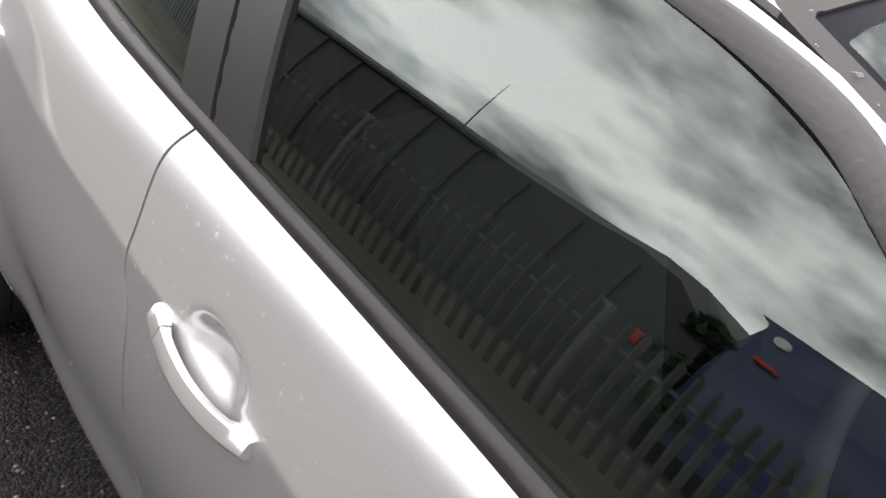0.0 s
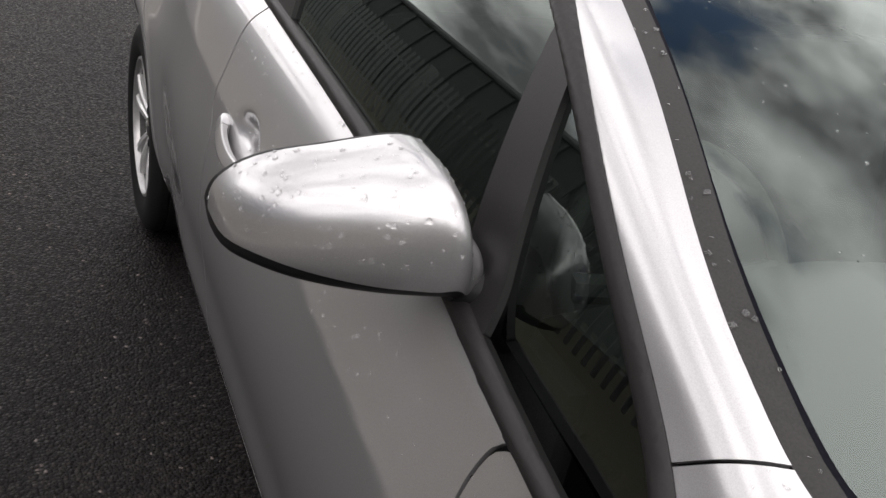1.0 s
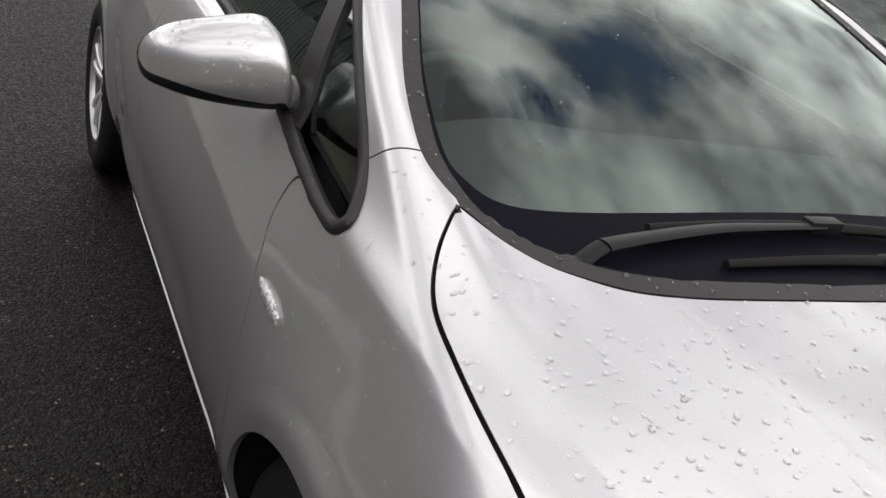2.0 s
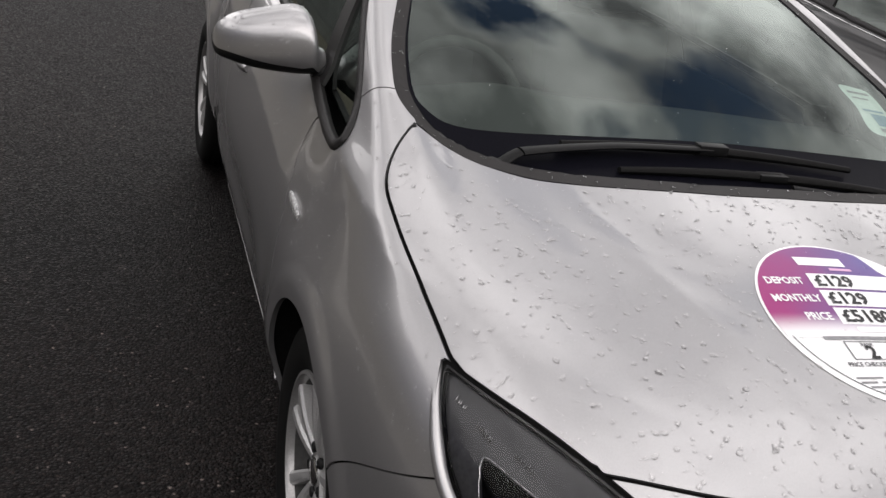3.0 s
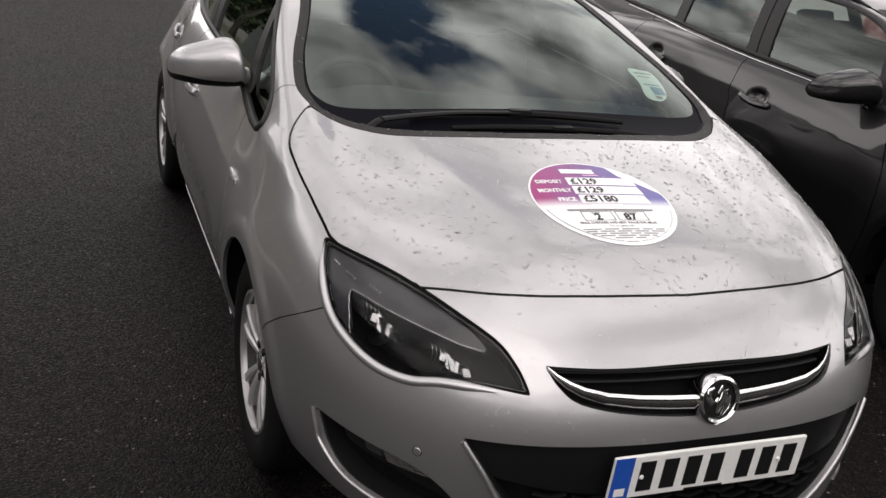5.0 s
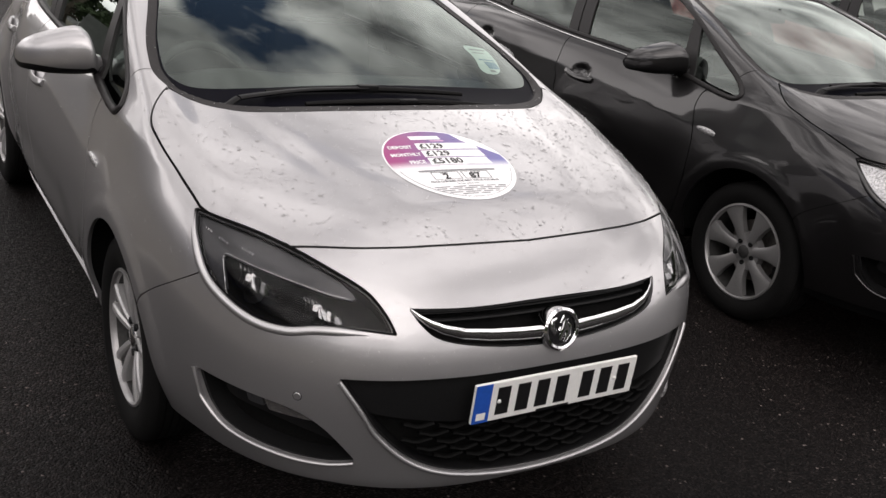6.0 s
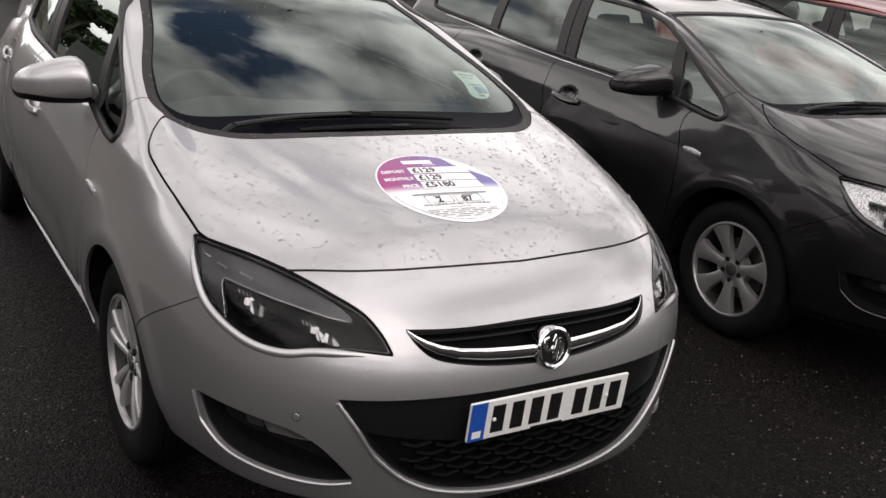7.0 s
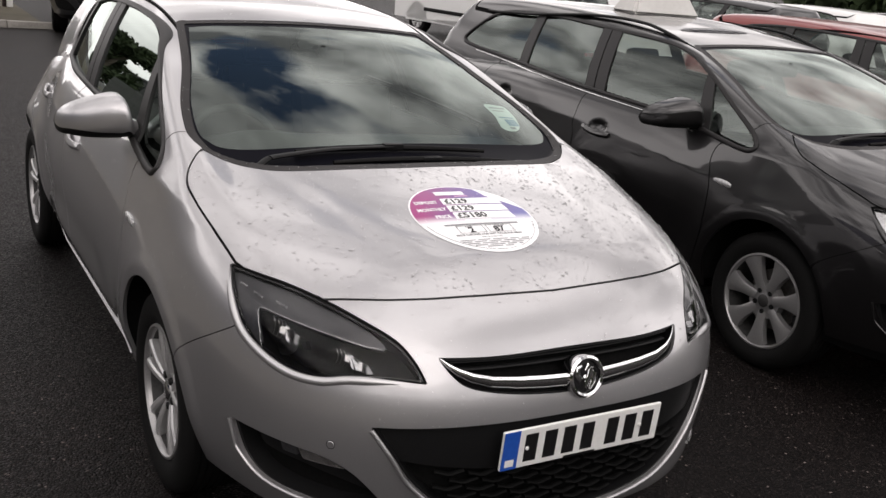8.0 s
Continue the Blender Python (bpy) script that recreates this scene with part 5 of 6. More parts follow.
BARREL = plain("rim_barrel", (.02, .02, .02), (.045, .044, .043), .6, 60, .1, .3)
LINK = plain("grille_mesh", (.003, .003, .003), (.006, .006, .006), .6, 300)
LINK.node_tree.nodes["Principled BSDF"].inputs["Specular IOR Level"].default_value = .05
LAMPGREY = plain("lamp_grey", (.042, .042, .045), (.066, .066, .070), .30, 120, 0, .4)
LAMPCHROME = plain("lamp_chrome", (.30, .30, .305), (.75, .75, .76), .14, 160, .5, 1.0, .004)
PLATE = plain("plate_white", (.72, .72, .70), (.78, .78, .76), .35, 80)
PLATEBLUE = plain("plate_blue", (.012, .07, .36), (.016, .085, .42), .3, 80)
FOGLENS = plain("fog_lens", (.03, .03, .03), (.62, .60, .60), .12, 260, .7, .85, .003)
REPEATER = plain("repeater_lens", (.10, .10, .10), (.75, .75, .75), .10, 160, .9, .5, .004, coat=.5)
BRAKERED = plain("brake_red", (.45, .02, .02), (.6, .03, .03), .3, 60)
STICKGREY = plain("sticker_grey", (.16, .16, .17), (.28, .28, .29), .5, 90)
PERMITBLUE = plain("permit_blue", (.10, .24, .34), (.16, .32, .42), .6, 60)
PAPER = plain("permit_paper", (.55, .70, .64), (.68, .78, .74), .6, 60)
WATER, _n, _l, _b = material("water")
setp(_b, Base_Color=(1, 1, 1, 1), Roughness=.0, IOR=1.42, Transmission_Weight=1.0)


def build_under(car):
    # flat dark plates, added to stop light leaking under the car
    bm = bmesh.new()
    box(bm, (-.62, -.55, .19), (.62, 3.1, .26), .02)
    box(bm, (-.70, .45, .20), (.70, 2.2, .26), .02)
    part("underbody", bm, GAP, car, "black underbody plates added to block light under the car")


def build_sill_ledge(car, shape, s, mat):
    bm = bmesh.new()
    pts = [(at_side(shape, y, .285) + .002, y, .278 + .004 * (y - .45)) for y in np.linspace(.42, 2.18, 15)]
    sweep(bm, pts, .0042, 10, (1.2, .8), (0, 0, 1))
    part("sill_ledge", flipped(bm, s), mat, car)


def fit_out(car, shape, mesh, mat, style, handles):
    for cy, cz, r in ARCHES:
        build_arch(car, shape, cy, cz, r)
    for y in (-.006 if style == "twin" else -.046, 2.69):
        for s in (-1, 1):
            build_wheel(car, .735, y, s, style, .3235, .214 if style == "twin" else .224, None if style == "twin" else DULLALLOY)
    for s in (-1, 1):
        build_mirror(car, s, mat)
        build_headlamp(car, shape, mesh["headlamp"], s, mat)
        build_repeater(car, shape, s)
        build_sill_ledge(car, shape, s, mat)
        build_handle(car, shape, 1.184, 1.428, .859, .871, s, handles)
        build_handle(car, shape, 2.205, 2.448, .897, .909, s, handles)
    build_front(car, shape, mesh, mat)
    build_wipers(car, shape)
    build_interior(car, shape)


hatch, hatch_shape, hatch_mesh = build_car("hatchback_car", "silver metallic hatchback car wet with raindrops, parked on asphalt", SILVER)
build_under(hatch)
fit_out(hatch, hatch_shape, hatch_mesh, SILVER, "twin", SILVER)
droplets("raindrop_film", hatch_shape, both(hatch_mesh["bonnet"]), 2600, 3, hatch, .25, (.0013, .0050))
droplets("raindrop_film", hatch_shape, both(hatch_mesh["bumper"]), 800, 4, hatch, .15, (.0013, .0036))
droplets("raindrop_film", hatch_shape, hatch_mesh["wing"], 300, 5, hatch, .22, (.0013, .0034))
droplets("raindrop_film", hatch_shape, hatch_mesh["door"], 220, 6, hatch, .16, (.0012, .0030))
droplets("raindrop_film", hatch_shape, both(hatch_mesh["surround"]), 170, 7, hatch, .1, (.0015, .004))
droplets("raindrop_film", hatch_shape, both(hatch_mesh["pane"]), 160, 8, hatch, .1, (.001, .0026))
droplets("raindrop_film", hatch_shape, both(hatch_mesh["roof"]), 400, 9, hatch, .1)


# ---- round price sticker on the bonnet ----
STICK = Matrix.Translation((-.062, -.529, 0)) @ Matrix.Rotation(radians(-2.5), 4, "Z")
STICK_R = .194


def lie_on(shape, uv, height):
    """Places of the sticker's plane laid on the bonnet."""
    w = [STICK @ Vector((u * STICK_R, v * STICK_R, 0)) for u, v in uv]
    p = cast1(shape, [(q.x, q.y, 1.2) for q in w], (0, 0, -1), .5)
    return p + gradient(shape, p) * height


def laid_patch(name, shape, inside, mat, parent, height, label="", n=70, lo=(-1.02, -1.02), hi=(1.02, 1.02)):
    u, v = np.meshgrid(np.linspace(lo[0], hi[0], n), np.linspace(lo[1], hi[1], n), indexing="ij")
    uv = np.stack([u.ravel(), v.ravel()], 1)
    i, j = np.meshgrid(np.arange(n - 1), np.arange(n - 1), indexing="ij")
    a = (i * n + j).ravel()
    t = np.vstack([np.stack([a, a + n, a + 1], 1), np.stack([a + 1, a + n, a + n + 1], 1)])
    flat = (np.column_stack([uv, 0 * uv[:, 0]]), t)
    keep, _ = cut(flat, lambda q: inside(q[:, :2]))
    return sheet(name, (lie_on(shape, keep[0][:, :2], height), keep[1]), mat, parent, label)


def laid_box(name, shape, corners, mat, parent, height, label=""):
    c = np.array(corners, float)
    k = 9
    uv = []
    for a in np.linspace(0, 1, k):
        for b in np.linspace(0, 1, k):
            uv.append((c[0] * (1 - a) + c[1] * a) * (1 - b) + (c[3] * (1 - a) + c[2] * a) * b)
    i, j = np.meshgrid(np.arange(k - 1), np.arange(k - 1), indexing="ij")
    a = (i * k + j).ravel()
    t = np.vstack([np.stack([a, a + k, a + 1], 1), np.stack([a + 1, a + k, a + k + 1], 1)])
    return sheet(name, (lie_on(shape, uv, height), t), mat, parent, label)


def laid_text(shape, text, u, v, size, mat, parent, height, width=1.0, bold=.012):
    cu = bpy.data.curves.new("text", "FONT")
    cu.body, cu.size, cu.resolution_u, cu.offset = text, 1.0, 2, bold
    tmp = new("text", cu)
    me = bpy.data.meshes.new_from_object(tmp.evaluated_get(bpy.context.evaluated_depsgraph_get()))
    bpy.data.objects.remove(tmp)
    co = np.empty(len(me.vertices) * 3, dtype=np.float32)
    me.vertices.foreach_get("co", co)
    co = co.reshape(-1, 3)
    p = lie_on(shape, np.column_stack([u + co[:, 0] * size * width, v + co[:, 1] * size]), height)
    me.vertices.foreach_set("co", np.ascontiguousarray(p, dtype=np.float32).ravel())
    me.materials.clear()
    me.materials.append(mat)
    ob = new("lettering", me)
    ob.parent = parent
    return ob


def build_sticker(shape):
    st = tagged(new("price_sticker"), "round white, purple and blue vinyl price sticker on the bonnet", "sticker")
    disc = lambda q: np.hypot(q[:, 0], q[:, 1]) - 1
    laid_patch("disc", shape, disc, STICKWHITE, st, .0010, "white vinyl disc")
    top = lambda q: np.maximum(np.hypot(q[:, 0], q[:, 1]) - .975, -.24 - q[:, 1])
    sweep_ = lambda q: np.minimum((q[:, 0] - .37 + .03 * np.sin(q[:, 1] * 6)) * .92 + (q[:, 1] - .95) * .385, ((q[:, 1] - .47) + 1.07 * (q[:, 0] - .68)) * .68)
    laid_patch("colour_field", shape, lambda q: np.maximum(top(q), sweep_(q)), STICKCOLOUR, st, .0016, "purple field fading into blue", 110)
    # logo and small print as plain bars
    laid_box("logo_bar", shape, [(-.32, .68), (.19, .68), (.19, .80), (-.32, .80)], STICKWHITE, st, .0022, "white bar")
    laid_box("logo_bar", shape, [(-.02, .615), (.22, .615), (.22, .65), (-.02, .65)], STICKPINK, st, .0022, "pale bar")
    for word, u, price, v in (("DEPOSIT", -.80, "\u00a3129", .36), ("MONTHLY", -.85, "\u00a3129", .13), ("PRICE", -.65, "\u00a35180", -.095)):
        laid_text(shape, word, u, v + .05, .125, STICKWHITE, st, .0024, .80, .030)
        laid_box("price_field", shape, [(-.34, v), (.69, v), (.67, v + .20), (-.32, v + .20)], STICKWHITE, st, .0022, "white price field")
        laid_text(shape, price, -.29, v + .03, .205, GLOSSBLACK, st, .0030, .98, .034)
    laid_box("small_print_bar", shape, [(-.23, -.185), (.23, -.185), (.23, -.125), (-.23, -.125)], STICKWHITE, st, .0024, "white bar")
    laid_box("small_print_bar", shape, [(-.63, -.275), (.62, -.275), (.62, -.235), (-.63, -.235)], STICKGREY, st, .0022, "dark bar")
    for u0, word, tx, small in ((-.47, "2", -.30, "RANK"), (.02, "87", .12, "OUT OF")):
        for c in ([(u0, -.30), (u0 + .44, -.30), (u0 + .44, -.292), (u0, -.292)], [(u0, -.49), (u0 + .44, -.49), (u0 + .44, -.482), (u0, -.482)],
                  [(u0, -.49), (u0 + .01, -.49), (u0 + .01, -.292), (u0, -.292)], [(u0 + .43, -.49), (u0 + .44, -.49), (u0 + .44, -.292), (u0 + .43, -.292)]):
            laid_box("field_line", shape, c, STICKDARK, st, .0022)
        laid_text(shape, word, tx, -.475, .19, GLOSSBLACK, st, .0026, .95, .034)
        laid_text(shape, small, u0 + .15, -.345, .050, STICKDARK, st, .0024, .9, .02)
    laid_text(shape, "PRICE CHECKED AND BEST VALUE FOR MILES", -.57, -.560, .060, STICKDARK, st, .0024, .90, .02)
    laid_text(shape, "This car comes with:", -.19, -.625, .048, STICKDARK, st, .0024, .9, .01)
    for k, (w, v) in enumerate(((.58, -.685), (.56, -.730), (.50, -.775), (.40, -.820), (.22, -.865))):
        u = -w
        while u < w - .05:
            b = min(u + .15 + .05 * ((k * 7 + int(u * 50)) % 3), w)
            laid_box("small_print_bar", shape, [(u, v), (b, v), (b, v + .018), (u, v + .018)], STICKGREY, st, .0022)
            u = b + .045
    rim_ = lambda q: np.maximum(np.abs(np.hypot(q[:, 0], q[:, 1]) - .93) - .005, q[:, 1] + .22)
    laid_patch("edge_line", shape, rim_, STICKDARK, st, .0020, "thin dark line of lettering round the edge", 180)
    return st


STICKWHITE = plain("sticker_white", (.80, .80, .81), (.85, .85, .86), .35, 40)
STICKPINK = plain("sticker_pink", (.62, .35, .55), (.68, .40, .60), .4, 40)
STICKDARK = plain("sticker_dark", (.03, .03, .035), (.06, .06, .065), .5, 40)
STICKCOLOUR, _n, _l, _b = material("sticker_colour")
_tc = _n.new("ShaderNodeTexCoord")
_mp = _n.new("ShaderNodeMapping")
_mp.inputs["Location"].default_value = (.068 + .19, 0, 0)
_sx = _n.new("ShaderNodeSeparateXYZ")
_ns = _n.new("ShaderNodeTexNoise")
_ns.inputs["Scale"].default_value = 9.0
_ad = _n.new("ShaderNodeMath")
_ad.operation = "MULTIPLY_ADD"
_ad.inputs[1].default_value = 2.2
_rm = _n.new("ShaderNodeValToRGB")
_rm.color_ramp.elements[0].position, _rm.color_ramp.elements[0].color = .10, (.29, .020, .150, 1)
_rm.color_ramp.elements[1].position, _rm.color_ramp.elements[1].color = 1.0, (.09, .12, .36, 1)
_e = _rm.color_ramp.elements.new(.5)
_e.color = (.14, .060, .22, 1)
_hf = _n.new("ShaderNodeMath")
_hf.operation = "MULTIPLY_ADD"
_hf.inputs[1].default_value, _hf.inputs[2].default_value = .5, -.22
_l.new(_tc.outputs["Object"], _mp.inputs["Vector"])
_l.new(_mp.outputs[0], _sx.inputs[0])
_l.new(_tc.outputs["Object"], _ns.inputs["Vector"])
_l.new(_ns.outputs["Fac"], _hf.inputs[0])
_l.new(_sx.outputs["X"], _ad.inputs[0])
_l.new(_hf.outputs[0], _ad.inputs[2])
_l.new(_ad.outputs[0], _rm.inputs[0])
# the print fades to white towards its lower edge
_dt = _n.new("ShaderNodeVectorMath")
_dt.operation = "DOT_PRODUCT"
_dt.inputs[1].default_value = STICK.col[1].to_3d() / STICK_R
_mid = STICK.col[1].to_3d().dot(STICK.translation) / STICK_R
_fd = _n.new("ShaderNodeMapRange")
_fd.interpolation_type = "SMOOTHSTEP"
_fd.inputs["From Min"].default_value, _fd.inputs["From Max"].default_value = _mid - .24, _mid + .06
_mw = _n.new("ShaderNodeMixRGB")
_mw.inputs[1].default_value = (.82, .82, .83, 1)
_l.new(_tc.outputs["Object"], _dt.inputs[0])
_l.new(_dt.outputs["Value"], _fd.inputs["Value"])
_l.new(_fd.outputs[0], _mw.inputs[0])
_l.new(_rm.outputs[0], _mw.inputs[2])
_l.new(_mw.outputs[0], _b.inputs["Base Color"])
setp(_b, Roughness=.35)
build_sticker(hatch_shape)


# ---- the car beside it and the cars behind ----
estate, estate_shape, estate_mesh = build_car("estate_car", "dark graphite grey estate car parked beside the silver car", GREY, True, .016)
build_under(estate)
fit_out(estate, estate_shape, estate_mesh, GREY, "seven", GREY)
estate.matrix_basis = pose(2.80, .085, 0, 0, 0, -1.0)


def build_roof_sign(car, shape):
    bm = bmesh.new()
    z = at_top(shape, 0, 1.9)
    v = [bm.verts.new(p) for p in ((-.28, 1.80, z), (.28, 1.80, z), (.28, 2.06, z), (-.28, 2.06, z), (-.20, 1.88, z + .16), (.20, 1.88, z + .16), (.20, 1.98, z + .16), (-.20, 1.98, z + .16))]
    for f in ((0, 1, 5, 4), (1, 2, 6, 5), (2, 3, 7, 6), (3, 0, 4, 7), (4, 5, 6, 7), (3, 2, 1, 0)):
        bm.faces.new([v[i] for i in f])
    bmesh.ops.bevel(bm, geom=list(bm.edges), offset=.02, segments=2, affect="EDGES")
    sign = tagged(part("roof_sign", bm, SIGNGREY), "pale grey plastic roof sign on the estate car", "sign")
    sign.matrix_basis = car.matrix_basis @ Matrix.Translation((0, 0, -.006))
    lab = tagged(new("roof_sticker"), "dark oval sticker with pale writing on the estate roof", "sticker")
    lab.matrix_basis = car.matrix_basis
    n = 40
    pts = [(.26 * math.cos(2 * math.pi * i / n) - .12, 1.26 + .055 * math.sin(2 * math.pi * i / n)) for i in range(n)]
    top = cast1(shape, [(x, y, 1.7) for x, y in pts], (0, 0, -1), .6)
    bm = bmesh.new()
    ring = [bm.verts.new(p + (0, 0, .003)) for p in top]
    c = bm.verts.new((-.12, 1.26, at_top(shape, -.12, 1.26) + .003))
    for i in range(n):
        bm.faces.new((ring[i], ring[(i + 1) % n], c))
    part("oval", bm, STICKDARK, lab, "dark oval")
    for i in range(6):
        bm = bmesh.new()
        x = -.30 + i * .062
        z = at_top(shape, x + .02, 1.26)
        box(bm, (x, 1.235, z + .0035), (x + .045, 1.285, z + .0055))
        part("writing_bar", bm, STICKGREY, lab)


SIGNGREY = plain("sign_grey", (.48, .47, .45), (.56, .55, .53), .6, 30, blotch=4)
RED = paint("red_paint", (.16, .018, .016), (.22, .025, .022), .3, .35)
WHITE = paint("white_paint", (.70, .70, .69), (.76, .76, .75), 0, .35)
BLACK = paint("black_paint", (.010, .010, .011), (.018, .018, .019), .3, .3)
BLUE = paint("blue_paint", (.008, .014, .075), (.014, .022, .11), .2, .35)
build_roof_sign(estate, estate_shape)


def build_roof_rails(car, shape):
    for s in (-1, 1):
        bm = bmesh.new()
        ys = np.linspace(1.02, 3.10, 21)
        xs = -.552 + .010 * (ys - 1.7) ** 2
        zs = np.polyval(np.polyfit(ys, [at_top(shape, x, y) for x, y in zip(xs, ys)], 3), ys)
        lift = [.002 + .020 * min(1, min(i, 20 - i) / 3) for i in range(21)]
        sweep(bm, list(zip(xs, ys, zs + lift)), .0105, 10, (1.0, .9), (0, 0, 1))
        part("roof_rail", flipped(bm, s), TRIM, car, "black roof rail")


build_roof_rails(estate, estate_shape)
for s in (-1, 1):
    bm = bmesh.new()
    sweep(bm, [(at_side(estate_shape, y, z) - .004, y, z) for y, z in zip(np.linspace(.62, 3.0, 25), np.interp(np.linspace(.62, 3.0, 25), (.4, .85, 1.52, 2.2, 3.05), (.978, 1.027, 1.047, 1.076, 1.116)))], .0032, 8)
    part("waist_strip", flipped(bm, s), CHROME, estate, "thin bright strip under the side windows")


def far_car(name, label, mat, m, estate_=True):
    """A parked car farther off: the same panels, more coarsely cut, with plain wheels and lamps."""
    car, shape, mesh = build_car(name, label, mat, estate_, .034)
    for cy, cz, r in ARCHES:
        build_arch(car, shape, cy, cz, r)
    for y in (-.006, 2.69):
        for s in (-1, 1):
            build_wheel(car, .735, y, s, "seven")
    for key, mt in (("headlamp", LAMPGREY), ("fog", GAP)):
        for s in (-1, 1):
            q = inset(shape, mesh[key], .004)
            sheet(key, q if s < 0 else mirrored(q), mt, car)
    for key in ("grille", "mouth"):
        sheet(key, both(inset(shape, mesh[key], .01)), TRIM, car)
    for s in (-1, 1):
        build_mirror(car, s, mat)
    build_interior(car, shape)
    car.matrix_basis = m
    return car


red_car = far_car("estate_car", "dark red estate car parked in the next bay", RED, pose(5.75, .55, 0, 0, 0, -1))
black_car = far_car("estate_car", "black tall estate car parked near the far kerb", BLACK, pose(1.9, 13.85, 0, 0, 0, -10) @ Matrix.Scale(1.1, 4))
rows_ = [(WHITE, "white car parked in the row behind", (8.5, 8.9), 178), (BLACK, "black car parked in the row behind", (10.9, 8.4), 181), (WHITE, "white car parked in the row behind", (13.2, 8.6), 179),
         (GREY, "grey car parked in the row behind", (15.6, 8.3), 180)]
for mt, lab, (x, y), turn in rows_:
    ob = copy_thing(red_car, pose(x, y + 2.7, 0, 0, 0, turn))
    tagged(ob, lab, "car", "cars in the row behind")
    for o in ob.children_recursive:
        if o.type == "MESH" and o.data.materials and o.data.materials[0] == RED:
            o.data = o.data.copy()
            o.data.materials[0] = mt


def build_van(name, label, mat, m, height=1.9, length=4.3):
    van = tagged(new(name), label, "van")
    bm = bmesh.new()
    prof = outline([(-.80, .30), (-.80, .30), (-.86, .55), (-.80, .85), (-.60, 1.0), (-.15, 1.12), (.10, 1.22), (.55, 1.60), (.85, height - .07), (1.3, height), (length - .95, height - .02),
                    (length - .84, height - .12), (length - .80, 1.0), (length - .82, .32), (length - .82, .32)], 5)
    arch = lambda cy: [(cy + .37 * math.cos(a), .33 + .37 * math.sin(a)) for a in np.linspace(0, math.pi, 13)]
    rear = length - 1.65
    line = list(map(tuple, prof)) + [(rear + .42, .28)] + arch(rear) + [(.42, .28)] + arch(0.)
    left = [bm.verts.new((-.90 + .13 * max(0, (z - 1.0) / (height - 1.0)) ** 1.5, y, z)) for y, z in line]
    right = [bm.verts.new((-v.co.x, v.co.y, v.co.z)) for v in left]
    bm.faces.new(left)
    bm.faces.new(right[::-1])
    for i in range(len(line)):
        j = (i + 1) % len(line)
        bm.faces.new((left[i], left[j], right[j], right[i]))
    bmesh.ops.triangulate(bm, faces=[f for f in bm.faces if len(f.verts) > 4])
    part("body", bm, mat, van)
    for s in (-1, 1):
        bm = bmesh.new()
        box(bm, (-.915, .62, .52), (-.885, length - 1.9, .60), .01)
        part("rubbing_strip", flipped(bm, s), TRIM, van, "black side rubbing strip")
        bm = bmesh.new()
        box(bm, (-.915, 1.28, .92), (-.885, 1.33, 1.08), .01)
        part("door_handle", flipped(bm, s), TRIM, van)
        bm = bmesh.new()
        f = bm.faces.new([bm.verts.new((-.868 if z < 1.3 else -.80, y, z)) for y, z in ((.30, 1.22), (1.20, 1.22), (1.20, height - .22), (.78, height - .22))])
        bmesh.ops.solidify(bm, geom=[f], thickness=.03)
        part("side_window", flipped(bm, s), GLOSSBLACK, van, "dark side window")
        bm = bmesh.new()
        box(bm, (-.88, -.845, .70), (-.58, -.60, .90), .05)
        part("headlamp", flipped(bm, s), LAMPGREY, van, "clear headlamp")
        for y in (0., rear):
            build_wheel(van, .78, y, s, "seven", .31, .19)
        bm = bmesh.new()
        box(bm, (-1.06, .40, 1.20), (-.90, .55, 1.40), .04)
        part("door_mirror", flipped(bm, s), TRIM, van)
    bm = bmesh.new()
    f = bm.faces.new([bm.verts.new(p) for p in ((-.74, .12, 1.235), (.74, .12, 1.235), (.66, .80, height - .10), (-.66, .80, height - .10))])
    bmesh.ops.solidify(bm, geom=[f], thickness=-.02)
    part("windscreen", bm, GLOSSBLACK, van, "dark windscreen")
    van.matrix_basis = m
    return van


build_van("panel_van", "white small panel van parked at the back of the yard", WHITE, pose(10.6, 14.5, 0, 0, 0, 10))
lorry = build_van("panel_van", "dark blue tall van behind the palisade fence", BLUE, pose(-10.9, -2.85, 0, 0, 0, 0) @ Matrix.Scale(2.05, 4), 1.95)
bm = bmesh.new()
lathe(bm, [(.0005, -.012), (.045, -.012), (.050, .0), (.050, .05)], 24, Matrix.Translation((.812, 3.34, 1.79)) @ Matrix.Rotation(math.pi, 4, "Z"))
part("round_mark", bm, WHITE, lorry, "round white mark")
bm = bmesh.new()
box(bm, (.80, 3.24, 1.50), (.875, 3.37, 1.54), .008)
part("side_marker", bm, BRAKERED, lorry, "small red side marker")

# ---- ground, kerbs, verge ----
bm = bmesh.new()
bmesh.ops.create_grid(bm, x_segments=8, y_segments=8, size=400.0)
ground = tagged(part("ground", bm, ASPHALT), "dark damp asphalt car park surface", "ground", kind="structure")
KERB = plain("kerb_concrete", (.16, .15, .135), (.30, .285, .26), .85, 35, .5, dist=.004, blotch=2.0)
GRAVEL = plain("gravel_verge", (.036, .032, .022), (.12, .106, .074), .95, 45, 1.0, dist=.03, blotch=.8)
bm = bmesh.new()
box(bm, (-30, -30, -.05), (-2.565, 60, .095))
verge = tagged(part("verge", bm, GRAVEL, None, "", False), "tan gravel verge with dry grass", "verge", kind="structure")
bm = bmesh.new()
box(bm, (-2.56, 14.255, -.05), (.86, 60, .095))
verge2 = tagged(part("verge", bm, GRAVEL, None, "", False), "tan dry grass bank behind the far kerb", "verge", kind="structure")
